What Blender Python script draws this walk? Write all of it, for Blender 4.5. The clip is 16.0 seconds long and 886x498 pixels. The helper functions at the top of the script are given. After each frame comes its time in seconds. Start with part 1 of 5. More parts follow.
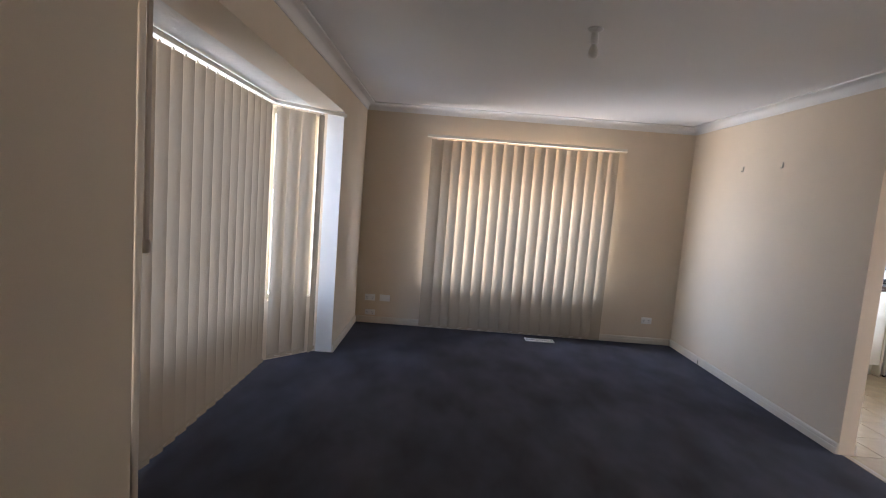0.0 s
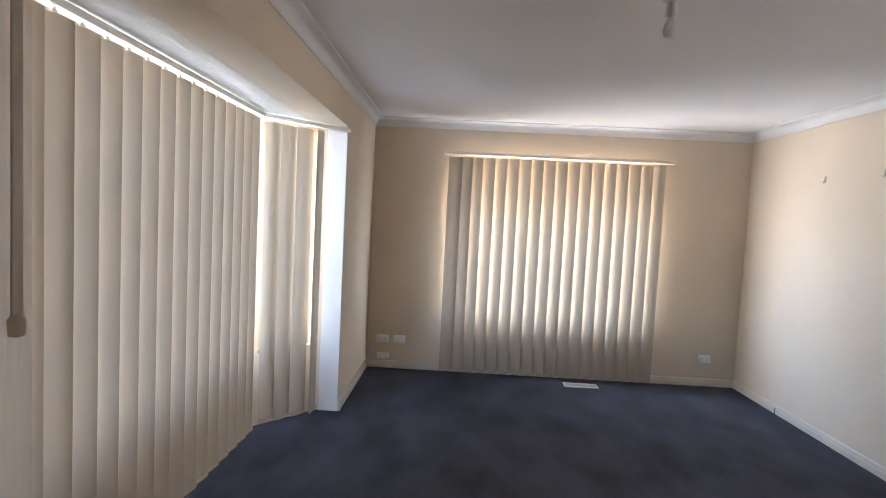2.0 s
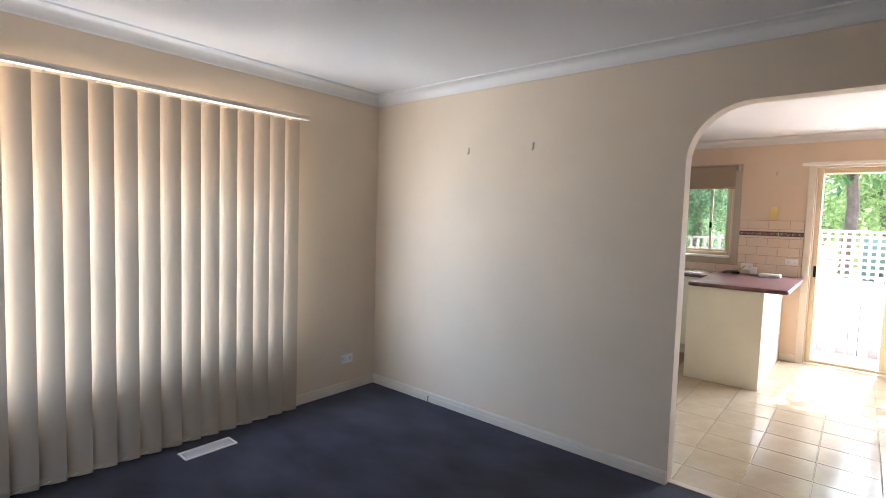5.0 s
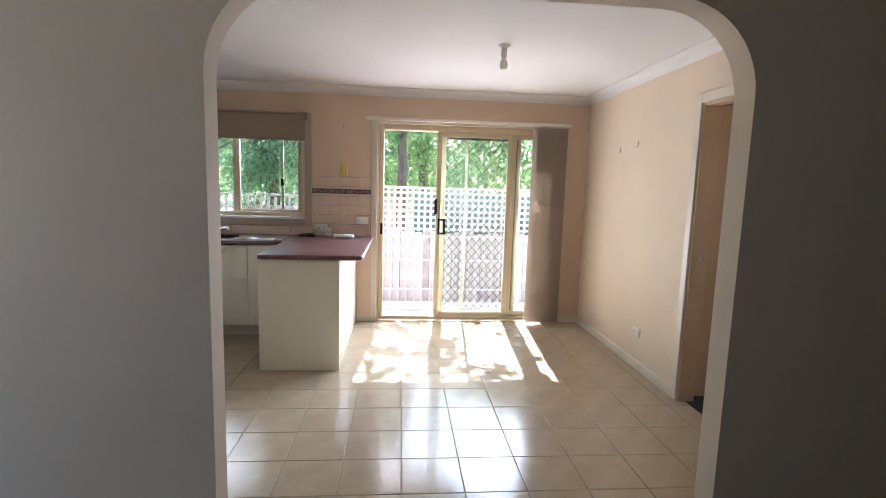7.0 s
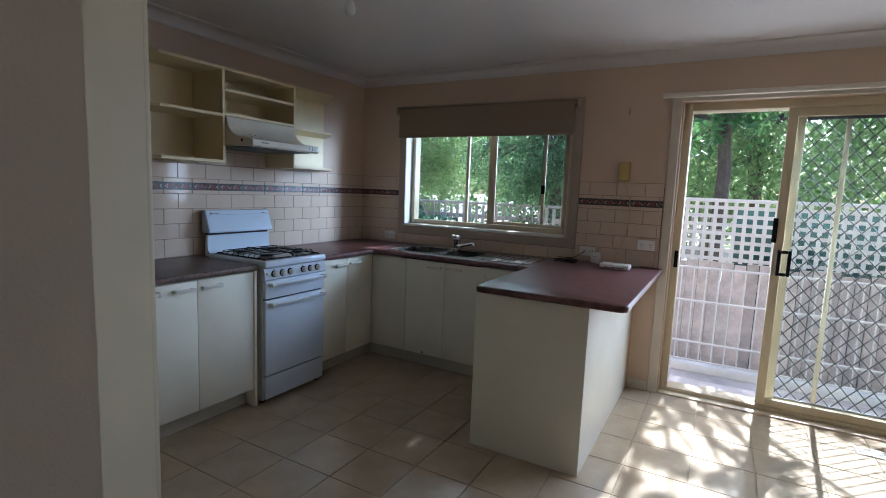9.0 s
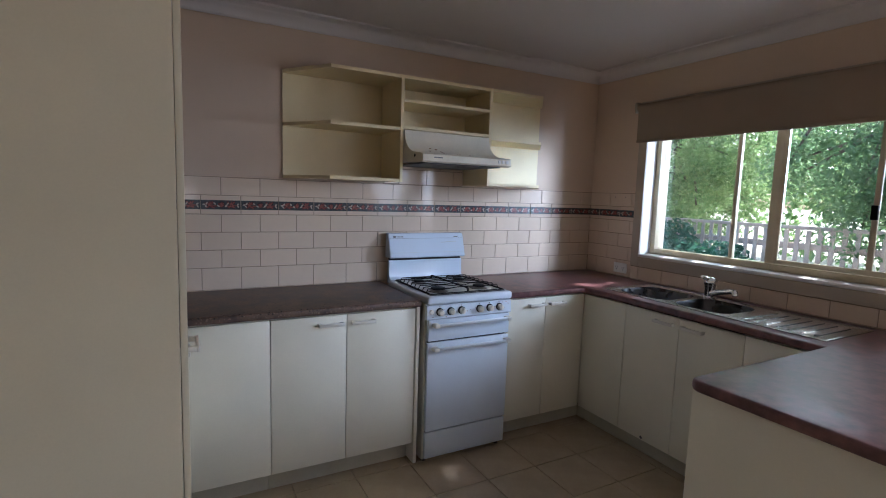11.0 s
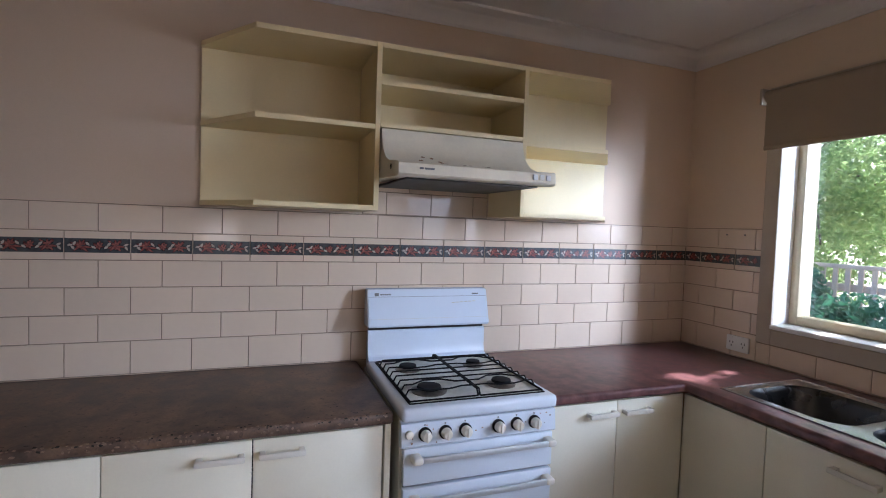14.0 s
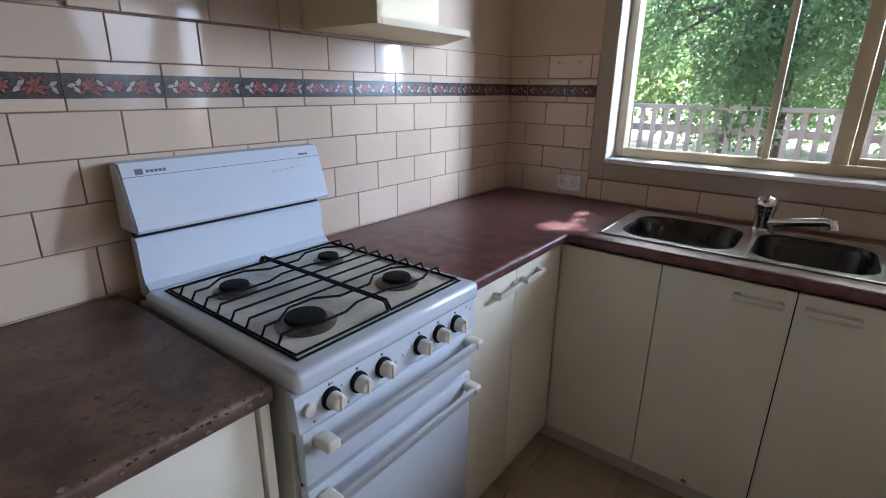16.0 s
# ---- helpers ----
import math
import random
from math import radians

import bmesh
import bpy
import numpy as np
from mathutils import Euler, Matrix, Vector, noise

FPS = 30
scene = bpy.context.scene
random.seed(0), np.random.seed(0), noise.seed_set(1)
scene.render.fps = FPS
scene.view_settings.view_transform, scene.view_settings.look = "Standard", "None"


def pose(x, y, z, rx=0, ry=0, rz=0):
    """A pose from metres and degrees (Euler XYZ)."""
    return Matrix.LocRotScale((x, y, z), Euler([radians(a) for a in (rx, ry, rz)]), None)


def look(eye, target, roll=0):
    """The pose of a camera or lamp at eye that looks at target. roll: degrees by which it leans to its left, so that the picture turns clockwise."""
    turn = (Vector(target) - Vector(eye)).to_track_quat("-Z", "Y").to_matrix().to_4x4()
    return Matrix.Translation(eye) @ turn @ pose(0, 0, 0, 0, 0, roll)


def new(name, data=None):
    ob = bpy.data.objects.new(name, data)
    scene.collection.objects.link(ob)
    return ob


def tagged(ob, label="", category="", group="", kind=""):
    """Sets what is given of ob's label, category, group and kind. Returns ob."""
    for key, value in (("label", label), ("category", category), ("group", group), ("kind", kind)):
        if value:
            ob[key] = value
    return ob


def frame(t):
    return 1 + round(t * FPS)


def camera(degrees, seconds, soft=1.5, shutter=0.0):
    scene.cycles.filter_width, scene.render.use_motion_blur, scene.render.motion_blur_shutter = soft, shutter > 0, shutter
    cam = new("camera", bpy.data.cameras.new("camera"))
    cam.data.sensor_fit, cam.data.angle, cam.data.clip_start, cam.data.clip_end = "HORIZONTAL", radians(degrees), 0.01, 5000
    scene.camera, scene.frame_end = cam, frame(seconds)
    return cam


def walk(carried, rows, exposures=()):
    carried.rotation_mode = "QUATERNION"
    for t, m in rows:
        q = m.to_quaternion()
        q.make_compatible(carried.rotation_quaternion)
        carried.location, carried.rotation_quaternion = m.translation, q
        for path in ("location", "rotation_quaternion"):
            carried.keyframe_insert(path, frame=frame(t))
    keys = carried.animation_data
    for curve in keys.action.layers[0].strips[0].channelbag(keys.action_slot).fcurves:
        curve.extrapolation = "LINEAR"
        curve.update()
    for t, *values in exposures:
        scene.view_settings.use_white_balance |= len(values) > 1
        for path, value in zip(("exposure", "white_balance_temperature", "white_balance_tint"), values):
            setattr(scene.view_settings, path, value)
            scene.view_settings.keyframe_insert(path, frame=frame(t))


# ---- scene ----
cam = camera(83.6, 16.0, soft=1.0)
PATH = [
    (0, (-0.242, 0.106, 1.427), (-0.236, 2.096, 1.229), 4.5),
    (0.5, (-0.111, 0.206, 1.434), (-0.414, 2.172, 1.228), 4.8),
    (1, (-0.15, 0.342, 1.438), (-0.449, 2.309, 1.233), 4.2),
    (1.5, (-0.291, 0.572, 1.441), (-0.432, 2.559, 1.265), 3.1),
    (2, (-0.325, 0.799, 1.462), (-0.378, 2.795, 1.345), 2.9),
    (2.5, (-0.356, 1.074, 1.454), (-0.3, 3.072, 1.374), 3.0),
    (3, (-0.488, 1.385, 1.443), (-0.212, 3.362, 1.322), 1.7),
    (3.5, (-0.55, 1.696, 1.419), (-0.049, 3.629, 1.303), 1.2),
    (4, (-0.594, 2.012, 1.419), (0.217, 3.838, 1.324), 1.4),
    (4.5, (-0.624, 2.266, 1.423), (0.583, 3.856, 1.294), 1.3),
    (5, (-0.444, 2.426, 1.428), (1.085, 3.709, 1.3), 1.8),
    (5.2, (-0.319, 2.485, 1.437), (1.351, 3.579, 1.312), 2.4),
    (7.3, (1.026, 2.568, 1.445), (2.999, 2.363, 1.183), 1.6),
    (7.5, (1.158, 2.549, 1.443), (3.134, 2.385, 1.18), 1.7),
    (8, (1.515, 2.451, 1.423), (3.493, 2.592, 1.17), 1.9),
    (8.5, (1.872, 2.487, 1.412), (3.782, 3.02, 1.149), 2.3),
    (9, (2.196, 2.51, 1.4), (3.93, 3.478, 1.164), 2.3),
    (9.5, (2.491, 2.5, 1.449), (3.944, 3.863, 1.27), 2.8),
    (10, (2.755, 2.562, 1.449), (3.992, 4.125, 1.276), 2.5),
    (10.2, (2.849, 2.585, 1.433), (4.009, 4.202, 1.242), 2.4),
    (12.3, (3.509, 2.918, 1.497), (4.148, 4.807, 1.34), 2.1),
    (12.5, (3.571, 2.979, 1.479), (4.129, 4.895, 1.342), 2.2),
    (13, (3.657, 3.147, 1.461), (4.04, 5.104, 1.308), 1.6),
    (13.5, (3.751, 3.355, 1.477), (4.188, 5.302, 1.344), 1.5),
    (14, (3.873, 3.527, 1.463), (4.569, 5.4, 1.376), 2.0),
    (14.5, (3.842, 3.739, 1.451), (4.904, 5.43, 1.326), 1.1),
    (15, (3.81, 3.911, 1.434), (5.146, 5.384, 1.217), -0.8),
    (15.5, (3.844, 4.098, 1.409), (5.28, 5.434, 1.02), -0.7),
    (16, (3.869, 4.304, 1.366), (5.383, 5.454, 0.746), 0.8),
]
EXPOSURES = [(0.0, 3.55, 5850, 18), (0.5, 4.0, 5800, 18), (1.5, 4.1, 5700, 15), (3.0, 3.95, 5700, 15), (4.5, 3.85, 5750, 14), (5.0, 3.8, 5700, 14), (7.5, 2.95, 5200, 11), (8.4, 2.45, 4950, 8), (9.0, 1.75, 5050, 9), (10.0, 1.8, 5400, 12), (12.5, 2.55, 5400, 19), (14.0, 2.5, 5650, 19), (15.0, 2.3, 5700, 19), (16.0, 2.3, 5600, 16)]
walk(cam, [(t, look(eye, target, roll)) for t, eye, target, roll in PATH], EXPOSURES)

# ---- world, sun and window light ----
SUN_EL, SUN_AZ = 46.0, -5.0
world = bpy.data.worlds.new("sky")
scene.world = world
world.use_nodes = True
wn = world.node_tree.nodes
sky = wn.new("ShaderNodeTexSky")
sky.sky_type, sky.sun_disc = "NISHITA", False
sky.sun_elevation, sky.sun_rotation = radians(SUN_EL), radians(90 - SUN_AZ)
sky.dust_density = 4.0
wn["Background"].inputs["Strength"].default_value = 0.15
world.node_tree.links.new(sky.outputs["Color"], wn["Background"].inputs["Color"])


def lamp(name, kind, m, power, colour=(1, 1, 1), size=(1, 1), angle=0.5):
    data = bpy.data.lights.new(name, kind)
    data.energy, data.color = power, colour
    if kind == "SUN":
        data.angle = radians(angle)
    else:
        data.shape, data.size, data.size_y = "RECTANGLE", size[0], size[1]
    ob = new(name, data)
    ob.matrix_world = m
    return ob


_sd = Vector((math.cos(radians(SUN_EL)) * math.cos(radians(SUN_AZ)), math.cos(radians(SUN_EL)) * math.sin(radians(SUN_AZ)), math.sin(radians(SUN_EL))))
lamp("sun", "SUN", look(_sd * 30, (0, 0, 0)), 5.0, (1.0, 0.94, 0.86))
# area lamps added at the openings, standing in for sky and ground light
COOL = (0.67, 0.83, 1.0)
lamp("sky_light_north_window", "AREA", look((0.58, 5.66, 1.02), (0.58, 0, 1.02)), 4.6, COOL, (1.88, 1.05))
# added warm lamp, stands in for light bounced off the ground
lamp("ground_bounce_fill_north", "AREA", look((0.58, 5.74, 1.60), (0.58, 4.74, 2.35)), 1.4, (1.0, 0.85, 0.62), (1.88, 0.70))
lamp("sky_light_bay", "AREA", look((-1.76, 3.12, 1.27), (2.4, 3.12, 1.27)), 3.9, COOL, (1.5, 1.5))
lamp("sky_light_bay_north", "AREA", look((-1.575, 4.256, 1.27), (-1.10, 3.80, 1.20)), 0.9, COOL, (0.36, 1.5))
lamp("sky_light_bay_south", "AREA", look((-1.52, 1.86, 1.27), (-1.0, 2.28, 1.27)), 0.6, COOL, (0.6, 1.5))
# added narrow lamp outside the window, casts the lit patch on the stove wall
lamp("sky_fill_outside_kitchen", "AREA", look((7.20, 3.42, 1.85), (5.20, 5.50, 1.32)), 3.3, (0.74, 0.87, 1.0), (0.5, 0.9)).data.spread = radians(60)
lamp("sky_light_sliding_door", "AREA", look((6.30, 1.85, 1.55), (4.0, 3.9, 0.1)), 3.6, (0.86, 0.93, 1.0), (1.6, 0.95)).data.spread = radians(84)
# added upward lamp for paving bounce, brightens the dining ceiling
lamp("ground_bounce_fill_door", "AREA", look((6.30, 1.85, 0.75), (4.6, 1.30, 2.2)), 4.0, (1.0, 0.93, 0.85), (1.6, 1.0)).data.spread = radians(120)

# ---- materials ----
def material(name, colour, rough=0.5, metal=0.0, vary=0.08, scale=6.0, fine=120.0, bump=0.05, tint=None, translucent=0.0, coat=0.0, spots=None, rand=0.0):
    """A procedural surface: colour varied at two scales, fine relief, varied gloss."""
    m = bpy.data.materials.new(name)
    m.use_nodes = True
    nt = m.node_tree
    n, l = nt.nodes, nt.links
    b = n["Principled BSDF"]
    tc = n.new("ShaderNodeTexCoord")
    big = n.new("ShaderNodeTexNoise")
    big.inputs["Scale"].default_value, big.inputs["Detail"].default_value = scale, 5
    small = n.new("ShaderNodeTexNoise")
    small.inputs["Scale"].default_value, small.inputs["Detail"].default_value = fine, 3
    for t in (big, small):
        l.new(tc.outputs["Object"], t.inputs["Vector"])
    ramp = n.new("ShaderNodeValToRGB")
    lo = [max(0.0, c * (1 - vary)) for c in colour] if tint is None else list(tint)
    ramp.color_ramp.elements[0].position, ramp.color_ramp.elements[1].position = 0.32, 0.68
    ramp.color_ramp.elements[0].color = (*lo, 1)
    ramp.color_ramp.elements[1].color = (*[min(1.0, c * (1 + vary * 0.5)) for c in colour], 1)
    l.new(big.outputs["Fac"], ramp.inputs["Fac"])
    grain = n.new("ShaderNodeMapRange")
    grain.inputs["To Min"].default_value, grain.inputs["To Max"].default_value = 1 - vary * 0.7, 1 + vary * 0.7
    l.new(small.outputs["Fac"], grain.inputs["Value"])
    mix = n.new("ShaderNodeMix")
    mix.data_type, mix.blend_type = "RGBA", "MULTIPLY"
    mix.inputs["Factor"].default_value = 1.0
    l.new(ramp.outputs["Color"], mix.inputs["A"])
    l.new(grain.outputs["Result"], mix.inputs["B"])
    out = mix.outputs["Result"]
    if spots:
        v = n.new("ShaderNodeTexNoise")
        v.inputs["Scale"].default_value, v.inputs["Detail"].default_value = spots[0], 2
        l.new(tc.outputs["Object"], v.inputs["Vector"])
        r2 = n.new("ShaderNodeValToRGB")
        r2.color_ramp.elements[0].position, r2.color_ramp.elements[1].position = spots[1], spots[1] + (spots[3] if len(spots) > 3 else 0.04)
        l.new(v.outputs["Fac"], r2.inputs["Fac"])
        m2 = n.new("ShaderNodeMix")
        m2.data_type = "RGBA"
        l.new(r2.outputs["Color"], m2.inputs["Factor"])
        l.new(out, m2.inputs["A"])
        m2.inputs["B"].default_value = (*spots[2], 1)
        out = m2.outputs["Result"]
    if rand:
        oi = n.new("ShaderNodeObjectInfo")
        mr = n.new("ShaderNodeMapRange")
        mr.inputs["To Min"].default_value, mr.inputs["To Max"].default_value = 1 - rand, 1 + rand
        l.new(oi.outputs["Random"], mr.inputs["Value"])
        m3 = n.new("ShaderNodeMix")
        m3.data_type, m3.blend_type = "RGBA", "MULTIPLY"
        m3.inputs["Factor"].default_value = 1.0
        l.new(out, m3.inputs["A"])
        l.new(mr.outputs["Result"], m3.inputs["B"])
        out = m3.outputs["Result"]
    l.new(out, b.inputs["Base Color"])
    rr = n.new("ShaderNodeMapRange")
    rr.inputs["To Min"].default_value, rr.inputs["To Max"].default_value = max(0.02, rough * 0.8), min(1.0, rough * 1.2)
    l.new(big.outputs["Fac"], rr.inputs["Value"])
    l.new(rr.outputs["Result"], b.inputs["Roughness"])
    b.inputs["Metallic"].default_value = metal
    b.inputs["Coat Weight"].default_value = coat
    if bump:
        bp = n.new("ShaderNodeBump")
        bp.inputs["Strength"].default_value, bp.inputs["Distance"].default_value = min(1.0, bump * 4), 0.002
        l.new(small.outputs["Fac"], bp.inputs["Height"])
        l.new(bp.outputs["Normal"], b.inputs["Normal"])
    if translucent:
        tr = n.new("ShaderNodeBsdfTranslucent")
        l.new(out, tr.inputs["Color"])
        ms = n.new("ShaderNodeMixShader")
        ms.inputs["Fac"].default_value = translucent
        l.new(b.outputs["BSDF"], ms.inputs[1])
        l.new(tr.outputs["BSDF"], ms.inputs[2])
        l.new(ms.outputs["Shader"], n["Material Output"].inputs["Surface"])
    return m


def glass_material(name, colour=(0.95, 0.98, 0.97), rough=0.0):
    m = bpy.data.materials.new(name)
    m.use_nodes = True
    n, l = m.node_tree.nodes, m.node_tree.links
    tr = n.new("ShaderNodeBsdfTransparent")
    tr.inputs["Color"].default_value = (*colour, 1)
    gl = n.new("ShaderNodeBsdfGlossy")
    gl.inputs["Roughness"].default_value = rough
    fr = n.new("ShaderNodeFresnel")
    fr.inputs["IOR"].default_value = 1.45
    ms = n.new("ShaderNodeMixShader")
    l.new(fr.outputs["Fac"], ms.inputs["Fac"])
    l.new(tr.outputs["BSDF"], ms.inputs[1])
    l.new(gl.outputs["BSDF"], ms.inputs[2])
    l.new(ms.outputs["Shader"], n["Material Output"].inputs["Surface"])
    return m


M_WALL = material("cream_wall_paint", (0.70, 0.585, 0.44), 0.75, vary=0.05, scale=1.6, fine=260, bump=0.04)
M_KWALL = material("pink_beige_wall_paint", (0.64, 0.49, 0.36), 0.75, vary=0.05, scale=1.6, fine=260, bump=0.04)
M_CEIL = material("ceiling_white", (0.78, 0.765, 0.75), 0.9, vary=0.03, scale=1.2, fine=300, bump=0.04)
# ceiling white set darker over the kitchen, ceiling and cornice alike
M_KCEIL = material("darker_ceiling_white", (0.70, 0.66, 0.635), 0.9, vary=0.04, scale=1.2, fine=300, bump=0.04)
M_TEXTURED = material("textured_soffit", (0.70, 0.66, 0.58), 0.9, vary=0.06, scale=14, fine=70, bump=0.25)
M_TRIM = material("cream_trim_gloss", (0.66, 0.59, 0.48), 0.4, vary=0.06, scale=5, fine=90, bump=0.02)
M_CORNICE = material("cornice_white", (0.76, 0.74, 0.71), 0.8, vary=0.03, scale=3)
M_CARPET = material("charcoal_carpet", (0.050, 0.052, 0.072), 1.0, vary=0.35, scale=3.2, fine=420, bump=0.25, tint=(0.018, 0.019, 0.029))
_nt = M_CARPET.node_tree
_map = _nt.nodes.new("ShaderNodeMapping")  # pile brushed in long streaks
_map.inputs["Rotation"].default_value, _map.inputs["Scale"].default_value = (0, 0, 0.5), (1.1, 0.6, 1.0)
_big = [n for n in _nt.nodes if n.bl_idname == "ShaderNodeTexNoise"][0]
_nt.links.new(_big.inputs["Vector"].links[0].from_socket, _map.inputs["Vector"])
_nt.links.new(_map.outputs["Vector"], _big.inputs["Vector"])
M_FLOORTILE = material("cream_floor_tile", (0.46, 0.37, 0.255), 0.17, vary=0.10, scale=7, fine=60, bump=0.012, rand=0.015)
M_GROUT = material("grey_grout", (0.42, 0.345, 0.25), 0.9, vary=0.15, scale=9)
M_WALLTILE = material("peach_wall_tile", (0.68, 0.54, 0.415), 0.055, vary=0.03, scale=5, fine=40, bump=0.01, rand=0.03)
M_WGROUT = material("brown_wall_grout", (0.26, 0.19, 0.14), 0.9, vary=0.2, scale=12)
M_BORDER = material("slate_border_glaze", (0.070, 0.072, 0.076), 0.16, vary=0.3, scale=40, fine=160, bump=0.0)
M_CAB = material("cream_laminate", (0.83, 0.79, 0.66), 0.38, vary=0.04, scale=4, fine=150, bump=0.01, rand=0.02)
# pantry laminate set darker than the base cabinets' cream
M_PANTRY = material("darker_cream_laminate", (0.62, 0.555, 0.405), 0.42, vary=0.05, scale=3, fine=150, bump=0.01)
M_CABIN = material("cream_melamine_inside", (0.80, 0.665, 0.39), 0.5, vary=0.05, scale=4, fine=150, bump=0.01)
M_KICK = material("cream_kickboard", (0.58, 0.54, 0.43), 0.5, vary=0.10, scale=5)
M_HANDLE = material("ivory_plastic_handle", (0.74, 0.70, 0.62), 0.35, vary=0.04)
M_TOP = material("mottled_plum_laminate", (0.175, 0.078, 0.074), 0.31, vary=0.35, scale=21, fine=60, bump=0.003, tint=(0.088, 0.038, 0.039))
M_TOPWORN = material("worn_brown_laminate", (0.130, 0.078, 0.050), 0.48, vary=0.55, scale=13, fine=110, bump=0.03, tint=(0.052, 0.031, 0.024), spots=(70, 0.58, (0.055, 0.034, 0.028), 0.16))
M_CHIP = material("chipped_laminate_core", (0.24, 0.165, 0.12), 0.9, vary=0.5, scale=60, fine=200, bump=0.2)
# white enamel with the window's blue sky light put into its colour
M_ENAMEL = material("blue_tinted_stove_enamel", (0.66, 0.72, 0.81), 0.16, vary=0.03, scale=5, coat=0.4, bump=0.0)
M_ENAMEL_DIM = material("stained_hob_enamel", (0.68, 0.66, 0.60), 0.25, vary=0.25, scale=9, fine=60, bump=0.01)
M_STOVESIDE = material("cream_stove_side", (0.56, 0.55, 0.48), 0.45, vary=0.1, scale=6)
M_BLACK = material("black_cast_iron", (0.008, 0.008, 0.009), 0.62, vary=0.3, scale=30, bump=0.03)
M_BLACK.node_tree.nodes["Principled BSDF"].inputs["Specular IOR Level"].default_value = 0.12
M_DARK = material("dark_gap", (0.012, 0.011, 0.010), 0.8)
M_STEEL = material("brushed_stainless", (0.50, 0.50, 0.49), 0.22, metal=1.0, vary=0.06, scale=9, fine=300, bump=0.015)
M_BURNRING = material("stained_burner_metal", (0.22, 0.19, 0.165), 0.4, metal=0.8, vary=0.35, scale=40)
# rim's steel darkened in colour for the bowls' shade and dark reflections
M_BOWL = material("darkened_steel_bowl", (0.075, 0.075, 0.075), 0.28, metal=1.0, vary=0.2, scale=9, fine=300, bump=0.02)
M_CHROME = material("chrome", (0.75, 0.75, 0.76), 0.07, metal=1.0, vary=0.02, bump=0.0)
M_ALU = material("primrose_aluminium", (0.60, 0.51, 0.34), 0.4, vary=0.05, scale=6, bump=0.01)
M_REVEAL = material("white_reveal", (0.78, 0.76, 0.72), 0.6, vary=0.03)
# architrave colour darkened for the backlit window wall, reused on small fittings
M_ARCHI = material("darkened_taupe_trim", (0.42, 0.345, 0.265), 0.5, vary=0.05, scale=4)
M_ROLLER = material("taupe_roller_fabric", (0.31, 0.235, 0.165), 0.85, vary=0.05, scale=8, fine=500, bump=0.05)
M_SLAT = material("cream_blind_fabric", (0.47, 0.385, 0.28), 0.8, vary=0.05, scale=3, fine=500, bump=0.05, translucent=0.045)
M_SLATDARK = material("taupe_blind_fabric", (0.36, 0.29, 0.22), 0.8, vary=0.06, scale=3, fine=500, bump=0.05, translucent=0.04)
M_RAIL = material("ivory_blind_rail", (0.74, 0.68, 0.57), 0.4, vary=0.04)
M_PLASTIC = material("white_plastic", (0.80, 0.79, 0.76), 0.35, vary=0.03)
M_YELLOWED = material("yellowed_plastic", (0.66, 0.50, 0.17), 0.4, vary=0.06)
M_INK = material("grey_ink", (0.16, 0.16, 0.17), 0.6)
# filter on the hood's underside, set near black
M_FILTER = material("dark_filter_mesh", (0.045, 0.042, 0.036), 0.55, vary=0.3, scale=20)
M_RUST = material("rust_stain", (0.30, 0.16, 0.09), 0.8, vary=0.5, scale=60)
M_BULB = material("frosted_bulb", (0.86, 0.85, 0.82), 0.25, vary=0.02, translucent=0.4)
M_DOORWOOD = material("tan_door_paint", (0.50, 0.36, 0.22), 0.5, vary=0.06, scale=4)
M_PAVING = material("pinkish_concrete_paving", (0.56, 0.50, 0.47), 0.9, vary=0.3, scale=3, fine=60, bump=0.1)
M_PALING = material("weathered_paling", (0.68, 0.61, 0.57), 0.9, vary=0.30, scale=6, fine=80, bump=0.15, rand=0.18)
M_LATTICE = material("white_lattice_paint", (0.80, 0.79, 0.77), 0.7, vary=0.08)
M_GREENSHADE = material("green_shade_cloth", (0.10, 0.20, 0.17), 0.8, vary=0.2, scale=3)
M_LEAF = material("leaf_green", (0.105, 0.195, 0.065), 0.38, vary=0.4, scale=3.5, fine=20, bump=0.0, tint=(0.05, 0.115, 0.04), translucent=0.55)
M_LEAF_PALE = material("leaf_pale_green", (0.25, 0.33, 0.14), 0.4, vary=0.4, scale=3, fine=20, bump=0.0, tint=(0.10, 0.185, 0.06), translucent=0.6)
M_LEAF_MID = material("leaf_mid_green", (0.19, 0.28, 0.15), 0.4, vary=0.4, scale=3, fine=20, bump=0.0, tint=(0.10, 0.18, 0.07), translucent=0.62)
M_LEAF_IVY = material("leaf_blue_green", (0.04, 0.14, 0.075), 0.45, vary=0.4, scale=3, fine=20, bump=0.0, tint=(0.03, 0.10, 0.065), translucent=0.45)
M_BARK = material("bark", (0.13, 0.10, 0.075), 0.95, vary=0.4, scale=9, fine=60, bump=0.25)
M_BRICK = material("exterior_brick", (0.33, 0.19, 0.13), 0.9, vary=0.2, scale=8)
M_FASCIA = material("white_fascia", (0.78, 0.77, 0.74), 0.5, vary=0.05)
M_GLASS = glass_material("window_glass")
M_GRILLE = material("dark_bronze_grille", (0.09, 0.085, 0.08), 0.5, vary=0.15, scale=20)
M_CABLE = material("black_cable", (0.02, 0.02, 0.02), 0.5)
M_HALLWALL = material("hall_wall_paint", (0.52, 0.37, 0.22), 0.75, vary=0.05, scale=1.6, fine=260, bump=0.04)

# ---- building helpers ----
PLACE = {}


def thing(name, loc, label, category, group="", kind=""):
    ob = new(name)
    ob.location = loc
    PLACE[ob] = Vector(loc)
    return tagged(ob, label, category, group, kind)


